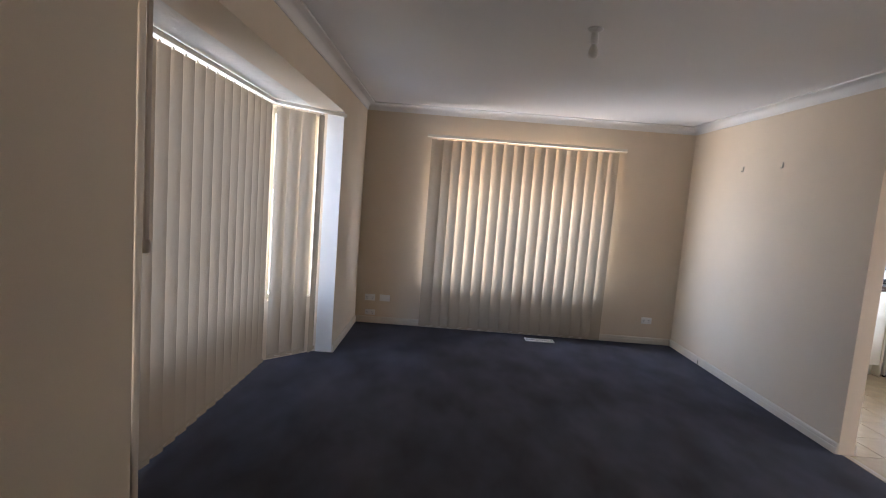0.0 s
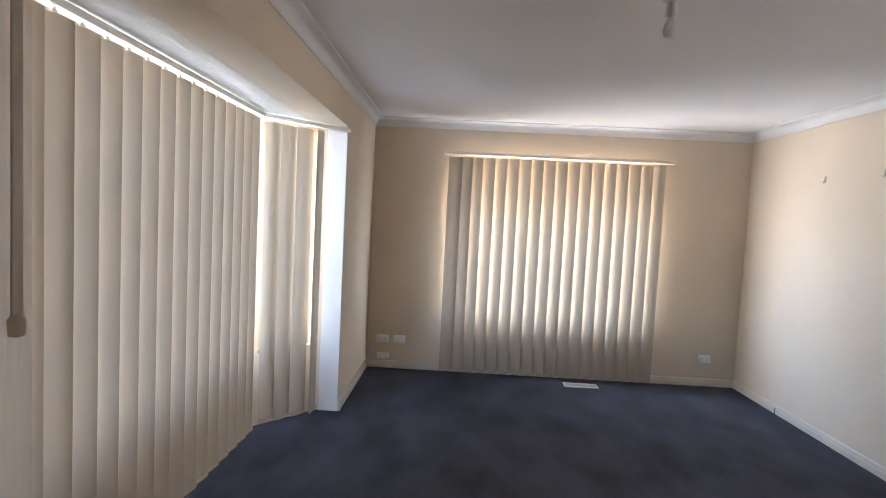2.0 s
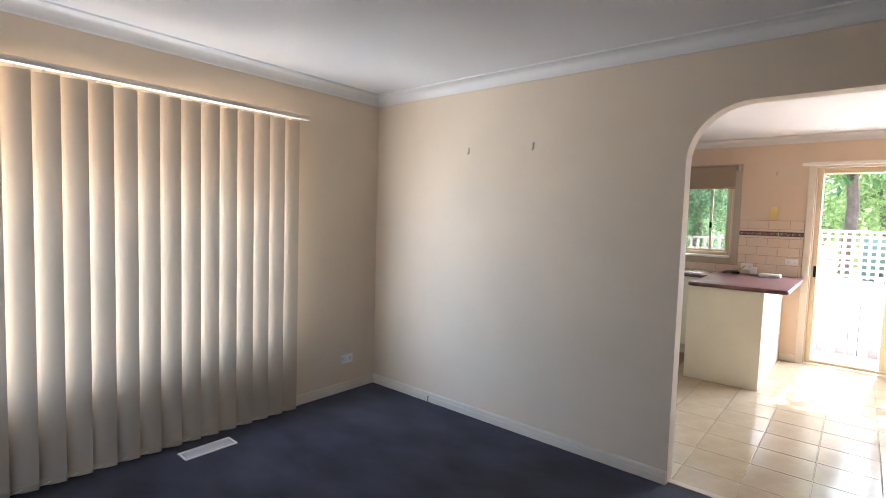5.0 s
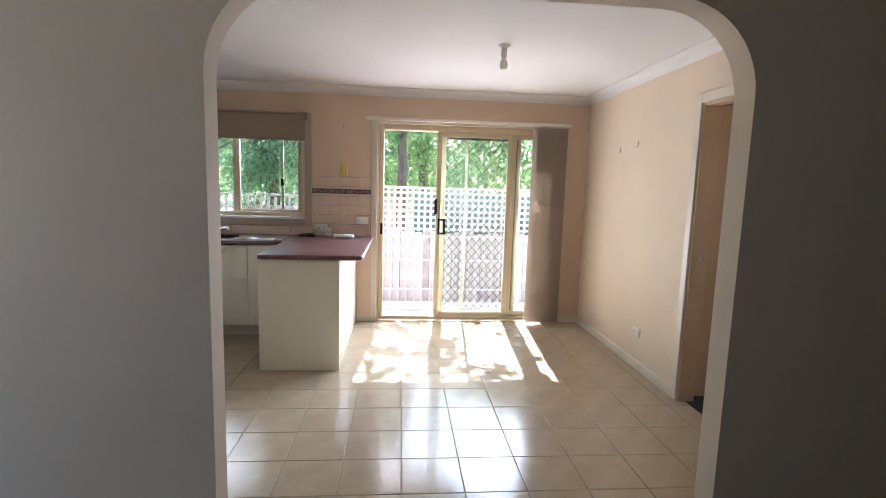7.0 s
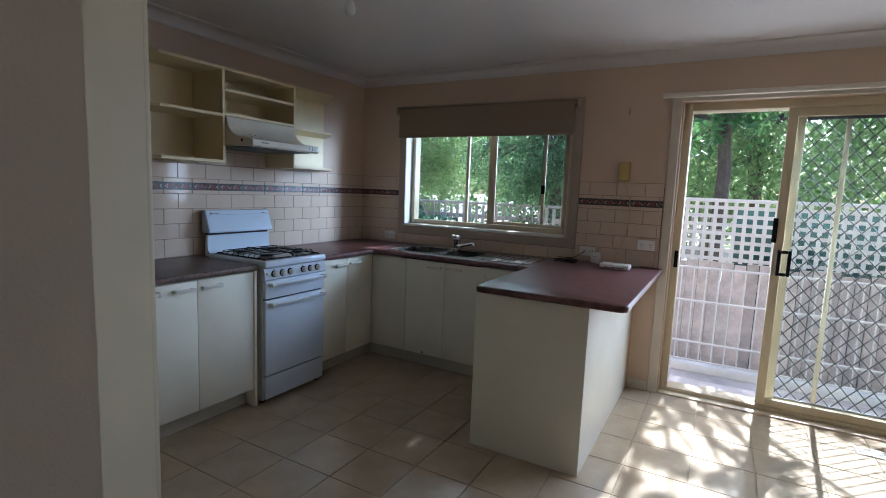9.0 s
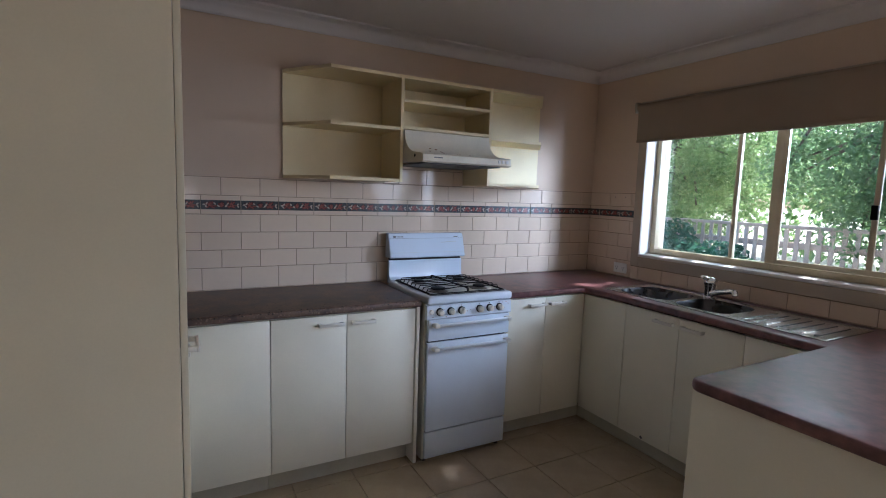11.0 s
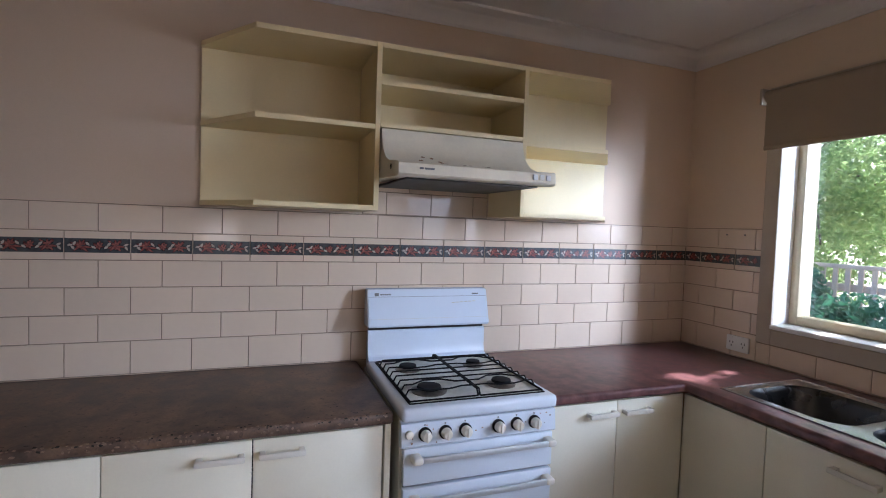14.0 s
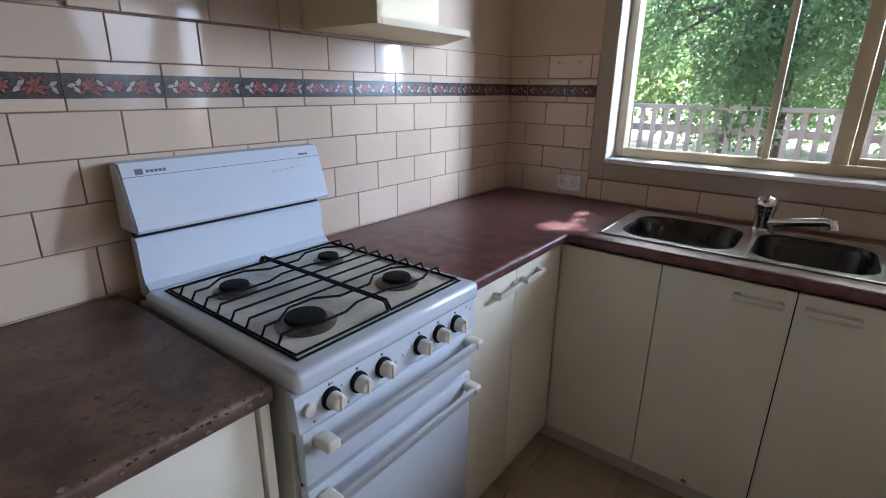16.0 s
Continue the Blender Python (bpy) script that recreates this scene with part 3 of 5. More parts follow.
# kitchen window
win = thing("window_5", (6.13, 4.3, KWIN[2]), "primrose aluminium sliding kitchen window above the sink", "window", kind="structure")
a, b, c, d = KWIN
part("window_frame", bars(along_y, ring(a + 0.002, b - 0.002, c + 0.002, d - 0.002, 0.038), 6.10, 6.17), M_ALU, win)
sash = part("fixed_sash", bars(along_y, [(4.475, 4.50, c + 0.04, d - 0.04), (4.235, 4.285, c + 0.04, d - 0.04)], 6.125, 6.15), M_ALU, win)
pane("pane", along_y, 4.285, b - 0.04, c + 0.04, d - 0.04, 6.14, sash)
sash = part("sliding_sash", bars(along_y, ring(a + 0.042, 4.234, c + 0.042, d - 0.042, 0.026) + [(3.775, 3.80, c + 0.068, d - 0.068)], 6.105, 6.123), M_ALU, win)
pane("pane", along_y, a + 0.07, 4.205, c + 0.07, d - 0.07, 6.112, sash)
part("window_catch", box(6.085, 6.104, 3.772, 3.80, 1.40, 1.47, 0.004), M_BLACK, sash, "black plastic catch")
part("window_sill", box(KE - 0.022, 6.099, a + 0.001, b - 0.001, c - 0.019, c + 0.001, 0.004), M_REVEAL, win)
rv = bmesh.new()
for r in ((KE - 0.001, 6.099, b - 0.004, b + 0.001, c, d), (KE - 0.001, 6.099, a - 0.001, a + 0.004, c, d)):
    box(*r, bm=rv)
part("reveal_lining", rv, M_REVEAL, win, "white painted reveal", False)

rb = thing("roller_blind", (5.965, 4.33, 1.86), "taupe fabric roller blind mostly rolled up", "roller blind")
part("roll", tube([(5.962, 3.515, 2.085), (5.962, 5.108, 2.085)], 0.026, 16), M_ROLLER, rb)
part("fabric", box(5.934, 5.937, 3.53, 5.093, 1.860, 2.085), M_ROLLER, rb, "", False)
part("bottom_bar", box(5.929, 5.941, 3.53, 5.093, 1.846, 1.866, 0.004), M_ROLLER, rb)
for y in (3.50, 5.112):
    part("bracket", box(5.93, KE, y, y + 0.012, 2.05, 2.12, 0.003), M_ARCHI, rb)

# sliding door
sd = thing("door_1", (6.13, 1.87, 0.0), "primrose aluminium glazed sliding door with a diamond security screen", "sliding door", kind="structure")
y0, y1 = SDOOR[0], SDOOR[1]
part("door_frame", bars(along_y, [(y0 + 0.002, y0 + 0.05, 0.012, 2.058), (y1 - 0.05, y1 - 0.002, 0.012, 2.058), (y0 + 0.05, y1 - 0.05, 2.005, 2.058), (y0 + 0.05, y1 - 0.05, 0.012, 0.04)], 6.06, 6.20), M_ALU, sd)
part("sill_track", box(5.99, 6.22, y0 + 0.002, y1 - 0.002, -0.02, 0.011, 0.003), M_ALU, sd)
gl = part("glass_door", bars(along_y, ring(1.40, 2.20, 0.04, 2.004, 0.052), 6.075, 6.105), M_ALU, sd, "primrose aluminium sliding leaf pushed open")
pane("pane", along_y, 1.45, 2.15, 0.09, 1.955, 6.09, gl)
hd = bmesh.new()
merged(hd, bars(along_y, ring(2.10, 2.178, 0.935, 1.10, 0.020), 6.020, 6.044, 0.005))
for z in (0.945, 1.09):
    box(6.043, 6.074, 2.158, 2.176, z - 0.012, z + 0.012, 0.002, 1, hd)
box(6.062, 6.074, 2.188, 2.216, 1.145, 1.305, 0.004, 1, hd)
part("door_handle", hd, M_BLACK, gl, "black pull handle")
fx = part("fixed_light", bars(along_y, ring(y0 + 0.05, 1.40, 0.04, 2.004, 0.05), 6.11, 6.14), M_ALU, sd)
pane("pane", along_y, y0 + 0.10, 1.35, 0.09, 1.955, 6.125, fx)
sc = part("screen_door", bars(along_y, ring(1.29, 2.14, 0.04, 2.0, 0.045) + [(1.862, 1.888, 0.085, 1.955)], 6.15, 6.18), M_ALU, sd, "security screen leaf")
gr = bmesh.new()
sy0, sy1, sz0, sz1, st = 1.36, 2.095, 0.085, 1.955, 0.085
for sign in (1, -1):
    k = -40
    while k < 60:
        c0 = k * st
        # the line y = sy0 + c0 + sign * (z - sz0) * 0.85, cut to the leaf
        za, zb = sz0, sz1
        g = 0.85 * sign
        ends = sorted([sz0 + (sy0 - sy0 - c0) / g, sz0 + (sy1 - sy0 - c0) / g])
        za, zb = max(za, ends[0]), min(zb, ends[1])
        if zb - za > 0.02:
            tube([(6.165, sy0 + c0 + g * (z - sz0), z) for z in (za, zb)], 0.0038, 4, gr, False)
        k += 1
part("diamond_grille", gr, M_GRILLE, sc, "dark diamond grille")
part("rubber_edge", bars(along_y, [(1.336, 1.372, 0.085, 1.955), (1.372, 2.094, 1.935, 1.955), (1.372, 2.094, 0.086, 0.098)], 6.140, 6.149, 0.002), M_GRILLE, sc, "dark rubber edge strip")
part("lock_plate", box(6.055, 6.06, y1 - 0.045, y1 - 0.02, 0.92, 1.04, 0.002), M_BLACK, sd, "black strike plate")

# hall doorway lining and light switch
dl = thing("door_2", (3.6, KS - 0.055, 0), "cream painted doorway lining open to the hall", "doorway", kind="structure")
part("door_lining", bars(along_x, [(HDOOR[0] + 0.001, HDOOR[0] + 0.02, 0.0, 2.029), (HDOOR[1] - 0.02, HDOOR[1] - 0.001, 0.0, 2.029), (HDOOR[0] + 0.02, HDOOR[1] - 0.02, 2.01, 2.029)], KS - 0.112, KS + 0.002, 0.001), M_DOORWOOD, dl)
part("strike_plate", box(HDOOR[1] - 0.024, HDOOR[1] - 0.020, KS - 0.07, KS - 0.045, 0.98, 1.04, 0.001, 1), M_CHROME, dl, "worn brass strike plate")


# ---- power points, switches, hooks, lights ----
def plate(name, centre, axis, sign, label, w=0.115, h=0.072, holes=2, group="wall plates"):
    """A wall plate with socket slots or a switch; axis is the wall's normal."""
    c = Vector(centre)
    t = thing(name, (c.x, c.y, c.z - h / 2), label, "wall plate", group)
    if axis == "y":
        place = lambda u, v, n: (c.x + u, c.y + sign * n, c.z + v)
    else:
        place = lambda u, v, n: (c.x + sign * n, c.y + u, c.z + v)
    part("faceplate", grid_solid((-w / 2, w / 2), (-h / 2, h / 2), 0.0, 0.010, [], place, 0.003, 2), M_PLASTIC, t)
    if holes:
        for k in range(holes):
            ox = (k - (holes - 1) / 2) * w * 0.52
            slots = bmesh.new()
            for du, dv in ((-0.008, 0.004), (0.008, 0.004), (0, -0.012)):
                merged(slots, grid_solid((ox + du - 0.002, ox + du + 0.002), (dv - 0.005, dv + 0.005), 0.0095, 0.0108, [], place))
            part("socket_slots", slots, M_INK, t)
            part("rocker", grid_solid((ox - 0.006, ox + 0.006), (h * 0.28, h * 0.42), 0.0095, 0.013, [], place, 0.001, 1), M_PLASTIC, t)
    return t


plate("power_point", (-0.995, N, 0.285), "y", -1, "white double power point above the skirting")
plate("blank_plate", (-0.83, N, 0.288), "y", -1, "white blank wall plate", holes=0)
plate("power_point", (-0.985, N, 0.118), "y", -1, "white double power point just above the skirting", h=0.06)
plate("power_point", (2.10, N, 0.262), "y", -1, "white double power point on cream wall")
plate("power_point", (KE - 0.0088, 5.205, 0.965), "x", -1, "white double power point on kitchen tiles")
plate("power_point", (KE - 0.008, 2.965, 1.065), "x", -1, "white double power point on tiles beside the door")
plate("power_point", (KE - 0.008, 3.375, 0.985), "x", -1, "white double power point behind the adapters")
plate("power_point", (4.645, KS, 0.30), "y", 1, "white single power point on dining wall")
plate("light_switch", (4.08, 0.14, 1.12), "x", -1, "white light switch on hall wall", 0.07, 0.11, holes=0)


def hook(at, axis, sign, label):
    c = Vector(at)
    n = Vector((sign, 0, 0)) if axis == "x" else Vector((0, sign, 0))
    bm = tube([c + n * 0.001 + Vector((0, 0, 0.028)), c + n * 0.006 + Vector((0, 0, 0.02)), c + n * 0.004 + Vector((0, 0, -0.008)), c + n * 0.012 + Vector((0, 0, -0.018)), c + n * 0.018 + Vector((0, 0, -0.006))], 0.0032, 6)
    side = n.cross(Vector((0, 0, 1)))
    p = lambda u, v, w: tuple(c + side * u + n * w + Vector((0, 0, v)))
    merged(bm, grid_solid((-0.008, 0.008), (-0.01, 0.034), 0.0, 0.003, [], p, 0.001, 1))
    single("wall_hook", bm, M_HOOK, label, "wall hook", "wall hooks")


M_HOOK = material("brass_hook", (0.46, 0.42, 0.34), 0.4, metal=0.6)
hook((LE, 4.595, 1.895), "x", -1, "small metal picture hook on cream wall")
hook((LE, 4.074, 1.895), "x", -1, "small metal picture hook on cream wall")
hook((KE, 3.153, 2.0), "x", -1, "small metal picture hook above the phone bracket")
hook((5.205, KS, 1.80), "y", 1, "small metal picture hook on dining wall")
hook((4.87, KS, 1.83), "y", 1, "small metal picture hook on dining wall")


def batten_light(x, y):
    t = thing("ceiling_light", (x, y, 2.20), "bare frosted bulb in a white batten holder on ceiling", "ceiling light", "ceiling lights")
    part("ceiling_rose", lathe(x, y, [(0.040, CEIL), (0.041, CEIL - 0.008), (0.030, CEIL - 0.016), (0.022, CEIL - 0.022)], 24), M_PLASTIC, t)
    part("lamp_holder", lathe(x, y, [(0.019, CEIL - 0.02), (0.021, CEIL - 0.045), (0.0215, CEIL - 0.075), (0.019, CEIL - 0.082)], 20), M_PLASTIC, t)
    part("bulb", lathe(x, y, [(0.013, CEIL - 0.08), (0.014, CEIL - 0.09), (0.022, CEIL - 0.105), (0.0275, CEIL - 0.125), (0.027, CEIL - 0.142), (0.018, CEIL - 0.158), (0.004, CEIL - 0.164)], 20), M_BULB, t, "frosted glass bulb")


batten_light(0.49, 2.87)
batten_light(4.283, 1.89)
batten_light(4.20, 4.21)


def floor_vent(x, y, lx, ly, z, mat, label):
    t = thing("floor_vent", (x, y, z), label, "floor vent", "floor vents")
    part("frame", grid_solid((x - lx / 2, x + lx / 2), (y - ly / 2, y + ly / 2), z, z + 0.006, [(x - lx / 2 + 0.014, x + lx / 2 - 0.014, y - ly / 2 + 0.014, y + ly / 2 - 0.014)], flat, 0.002, 2), mat, t)
    part("backing", box(x - lx / 2 + 0.013, x + lx / 2 - 0.013, y - ly / 2 + 0.013, y + ly / 2 - 0.013, z, z + 0.001), M_INK, t, "", False)
    long_x = lx > ly
    n = 22
    for k in range(1, n):
        f = k / n - 0.5
        if long_x:
            b = box(x + f * (lx - 0.028) - 0.002, x + f * (lx - 0.028) + 0.002, y - ly / 2 + 0.012, y + ly / 2 - 0.012, z + 0.001, z + 0.0045)
        else:
            b = box(x - lx / 2 + 0.012, x + lx / 2 - 0.012, y + f * (ly - 0.028) - 0.002, y + f * (ly - 0.028) + 0.002, z + 0.001, z + 0.0045)
        part("slat", b, mat, t, "", False)


floor_vent(0.885, 5.325, 0.31, 0.115, 0.001, M_PLASTIC, "white metal floor heating vent in carpet")
floor_vent(5.76, 1.56, 0.10, 0.31, 0.001, M_KICK, "white metal floor heating vent in tiles")

# ---- kitchen cabinets ----
def d_handle(place, u, z, parent, length=0.105):
    """A flat D-shaped pull; place(u, depth out of the door, z)."""
    h = length / 2
    bm = bmesh.new()
    for s in (-1, 1):
        merged(bm, grid_solid((u + s * h - 0.008, u + s * h + 0.008), (z - 0.008, z + 0.008), 0.0, 0.024, [], lambda a, b, c: place(a, c, b), 0.003, 2))
    merged(bm, grid_solid((u - h - 0.010, u + h + 0.010), (z - 0.009, z + 0.009), 0.0215, 0.031, [], lambda a, b, c: place(a, c, b), 0.004, 2))
    part("handle", bm, M_HANDLE, parent, "ivory plastic bar handle")


def base_cabinet(place, u0, u1, doors, label, depth=0.56, kick=0.12, top=0.862, box_top=0.862):
    """place(u, out, z): out is metres in front of the carcass; doors: (u0, u1, handle u or None)."""
    c = Vector(place((u0 + u1) / 2, -depth / 2, 0))
    t = thing("base_cabinet", c, label, "kitchen cabinet", "kitchen base cabinets")
    g = lambda a, b, z0, z1, o0, o1, bev: grid_solid((a, b), (z0, z1), o0, o1, [], lambda u, z, w: place(u, w, z), bev, 2)
    part("carcass", g(u0 + 0.001, u1 - 0.001, kick, box_top, -depth, -0.002, 0), M_CAB, t, "", False)
    part("kickboard", g(u0 + 0.001, u1 - 0.001, 0.001, kick - 0.001, -depth, -0.06, 0), M_KICK, t, "", False)
    # near-black sheet behind the doors paints shade into their gaps
    part("shadow_gap", g(min(d[0] for d in doors) + 0.003, max(d[1] for d in doors) - 0.003, kick + 0.002, top - 0.012, -0.0018, 0.0005, 0), M_DARK, t, "", False)
    for a, b, h in doors:
        dr = part("door", g(a + 0.0016, b - 0.0016, kick - 0.005, top - 0.006, 0.001, 0.018, 0.0018), M_CAB, t)
        if h is not None:
            d_handle(lambda u, o, z: place(u, o + 0.0175, z), h, 0.815, dr)


north_front = lambda u, o, z: (u, 4.985 - o, z)
east_front = lambda u, o, z: (5.44 - o, u, z)
west_front = lambda u, o, z: (3.130 + o, u, z)
base_cabinet(north_front, 3.152, 3.508, [(3.152, 3.508, None)], "cream laminate corner cabinet with a plain front")
base_cabinet(north_front, 3.508, 4.236, [(3.508, 3.866, 3.785), (3.866, 4.236, 3.945)], "cream laminate two-door base cabinet beside the stove")
base_cabinet(north_front, 4.828, 5.42, [(4.828, 5.108, 5.035), (5.108, 5.4215, 5.19)], "cream laminate two-door base cabinet beside the stove")
base_cabinet(east_front, 4.635, 5.05, [(4.635, 4.9665, None)], "cream laminate corner cabinet with a plain front", 0.55, box_top=0.72)
base_cabinet(east_front, 3.95, 4.635, [(4.287, 4.635, 4.372), (3.95, 4.287, 4.205)], "cream laminate two-door cabinet under the sink", 0.55, box_top=0.72)
base_cabinet(east_front, 3.63, 3.95, [(3.635, 3.95, None)], "cream laminate base cabinet with a plain front", 0.55)
base_cabinet(west_front, 4.655, 5.05, [(4.657, 4.9665, 4.79)], "cream laminate base cabinet beside the pantry", 0.58)
single("corner_kickboard", box(5.40, 5.498, 5.047, 5.20, 0.001, 0.118), M_KICK, "cream kickboard filler in the cabinet corner", "kickboard")
single("scuff_mark", extrude_profile([(4.455, 0.126), (4.466, 0.122), (4.474, 0.129), (4.468, 0.139), (4.459, 0.136)], 5.4195, 5.4215, lambda a, u, v: (a, u, v)), M_INK, "dark chip low on the sink cabinet door", "chip")
sp = single("end_panel", box(4.24, 4.258, 4.96, 5.54, 0.001, 0.864, 0.001), M_CAB, "cream laminate end panel beside the stove", "cabinet panel")

pan = thing("pantry_cupboard", (2.83, 4.40, 0), "tall cream laminate pantry cupboard with one door", "pantry")
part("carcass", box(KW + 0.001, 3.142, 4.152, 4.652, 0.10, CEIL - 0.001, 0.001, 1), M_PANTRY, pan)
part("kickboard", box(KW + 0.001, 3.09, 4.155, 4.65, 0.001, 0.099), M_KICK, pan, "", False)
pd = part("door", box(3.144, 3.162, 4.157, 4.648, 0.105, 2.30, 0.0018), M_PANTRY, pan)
d_handle(lambda u, o, z: (3.1615 + o, u, z), 4.235, 1.0, pd)

pen = thing("peninsula_cabinet", (5.25, 3.32, 0), "cream laminate peninsula cabinet with plain panels", "kitchen cabinet")
part("end_panel", box(4.578, 4.596, 3.022, 3.622, 0.001, 0.864, 0.0015), M_CAB, pen)
part("back_panel", box(4.597, KE - 0.002, 3.022, 3.040, 0.001, 0.864, 0.0015), M_CAB, pen)
part("carcass", box(4.597, 5.37, 3.041, 3.60, 0.001, 0.862), M_CAB, pen, "", False)
part("carcass", box(5.372, KE - 0.002, 3.041, 3.628, 0.001, 0.862), M_CAB, pen, "", False)


# ---- worktops ----
def worktop(us, vs, holes, rounds=()):
    bm = grid_solid(us, vs, 0.866, 0.902, holes, flat)
    for x, y in rounds:
        es = [e for e in bm.edges if all(abs(v.co.x - x) < 1e-4 and abs(v.co.y - y) < 1e-4 for v in e.verts)]
        bmesh.ops.bevel(bm, geom=es, offset=0.045, segments=5, profile=0.5, affect="EDGES")
    sharp = [e for e in bm.edges if len(e.link_faces) == 2 and e.calc_face_angle() > 0.9]
    bmesh.ops.bevel(bm, geom=sharp, offset=0.011, segments=3, profile=0.5, affect="EDGES")
    return bm


wl = thing("worktop", (3.4, 5.1, 0.866), "mottled brown laminate worktop with chipped front edge", "worktop", "kitchen worktops")
part("slab", worktop((KW + 0.002, 4.262), (4.656, N - 0.002), [(3.168, 4.262, 4.656, 4.945)]), M_TOPWORN, wl)
wr = thing("worktop", (5.4, 4.2, 0.866), "mottled plum laminate worktop with peninsula", "worktop", "kitchen worktops")
part("slab", worktop((4.556, KE - 0.002), (2.846, N - 0.002), [(4.556, 4.816, 3.632, N - 0.002), (4.816, 5.405, 3.632, 4.945), (5.505, 5.865, 4.10, 4.83)], ((4.556, 2.846), (4.556, 3.632))), M_TOP, wr)

rc = random.Random(9)
x = 3.19
while x < 4.25:
    w = rc.uniform(0.004, 0.015)
    if rc.random() < 0.8:
        h = rc.uniform(0.002, 0.006)
        z = rc.uniform(0.878, 0.893)
        own = bmesh.new()
        pts = [(x + w * math.cos(a) * 0.5 * rc.uniform(0.6, 1), 4.9447 + (0.003 if z > 0.888 else 0), z + h * math.sin(a) * rc.uniform(0.5, 1)) for a in [k * math.pi / 4 for k in range(8)]]
        f = own.faces.new([own.verts.new(p) for p in pts])
        ex = bmesh.ops.extrude_face_region(own, geom=[f])
        bmesh.ops.translate(own, vec=(0, -0.0014, 0), verts=[v for v in ex["geom"] if isinstance(v, bmesh.types.BMVert)])
        bmesh.ops.recalc_face_normals(own, faces=own.faces[:])
        part("chip", own, M_CHIP, wl, "bare chipped core", False)
    x += w * rc.uniform(0.9, 2.2)


# pits and scratches along the worn front edge
for k in range(170):
    x, a, r = rc.uniform(3.19, 4.25), rc.uniform(0.05, 1.45), rc.uniform(0.0012, 0.0040)
    y, z = 4.956 - 0.011 * math.cos(a), 0.891 + 0.011 * math.sin(a)
    own = bmesh.new()
    tv, nv = Vector((0, math.sin(a), math.cos(a))), Vector((0, -math.cos(a), math.sin(a)))
    vs = [own.verts.new(Vector((x, y, z)) + nv * 0.0006 + Vector((1, 0, 0)) * math.cos(b) * r * rc.uniform(0.7, 1.9) + tv * math.sin(b) * r * rc.uniform(0.5, 1.0)) for b in [j * math.pi / 3 for j in range(6)]]
    f = own.faces.new(vs)
    ex = bmesh.ops.extrude_face_region(own, geom=[f])
    bmesh.ops.translate(own, vec=-nv * 0.0009, verts=[v for v in ex["geom"] if isinstance(v, bmesh.types.BMVert)])
    bmesh.ops.recalc_face_normals(own, faces=own.faces[:])
    part("chip", own, M_CHIP if k % 3 else M_DARK, wl, "", False)
for k in range(46):
    x, y, r = rc.uniform(3.2, 4.2), 4.962 + 0.16 * rc.random() ** 2, rc.uniform(0.001, 0.003)
    part("scratch", box(x - r * rc.uniform(1, 3), x + r, y - r * 0.4, y + r * 0.4, 0.9018, 0.9024, 0.0002, 1), M_DARK, wl, "", False)


# ---- sink and tap ----
def rounded(cx, cy, hx, hy, r, z, n=6):
    out = []
    for sx, sy, a0 in ((1, 1, 0), (-1, 1, 90), (-1, -1, 180), (1, -1, 270)):
        for k in range(n):
            a = radians(a0 + 90 * k / (n - 1))
            out.append((cx + sx * (hx - r) + r * math.cos(a), cy + sy * (hy - r) + r * math.sin(a), z))
    return out


def loft(rings, bm=None, cap_last=True, cap_first=False):
    own = bmesh.new()
    vs = [[own.verts.new(p) for p in r] for r in rings]
    k = len(vs[0])
    for a, b in zip(vs, vs[1:]):
        for i in range(k):
            own.faces.new((a[i], a[(i + 1) % k], b[(i + 1) % k], b[i]))
    if cap_last:
        own.faces.new(vs[-1])
    if cap_first:
        own.faces.new(vs[0][::-1])
    return merged(bm, own)


sink = thing("kitchen_sink", (5.69, 4.26, 0.7), "stainless steel double-bowl sink with drainer in the worktop", "sink")
SZ = 0.9055
rim = bmesh.new()
BOWLS = ((5.685, 4.645, 0.165, 0.175), (5.685, 4.275, 0.165, 0.155))


def sheet(x0, x1, y0, y1, z=SZ):
    own = bmesh.new()
    own.faces.new([own.verts.new(p) for p in ((x0, y0, z), (x1, y0, z), (x1, y1, z), (x0, y1, z))])
    merged(rim, own)


for cx, cy, hx, hy in BOWLS:
    inner = rounded(cx, cy, hx, hy, 0.085, SZ)
    outer = [(min(max(cx + (p[0] - cx) * 1.35, cx - hx - 0.004), cx + hx + 0.004), min(max(cy + (p[1] - cy) * 1.35, cy - hy - 0.004), cy + hy + 0.004), SZ) for p in inner]
    loft([outer, inner], rim, False)
X0, X1, Y0, Y1 = 5.487, 5.905, 3.665, 4.862
bx0, bx1 = 5.685 - 0.169, 5.685 + 0.169
sheet(X0, bx0, Y0, Y1), sheet(bx1, X1, Y0, Y1), sheet(bx0, bx1, 4.824, Y1), sheet(bx0, bx1, 4.434, 4.466), sheet(bx0, bx1, Y0, 4.116)
part("rim", rim, M_STEEL, sink, "", False)
part("edge", bars(flat, ring(X0 - 0.003, X1 + 0.003, Y0 - 0.003, Y1 + 0.003, 0.010), 0.9022, 0.9072, 0.0015), M_STEEL, sink)
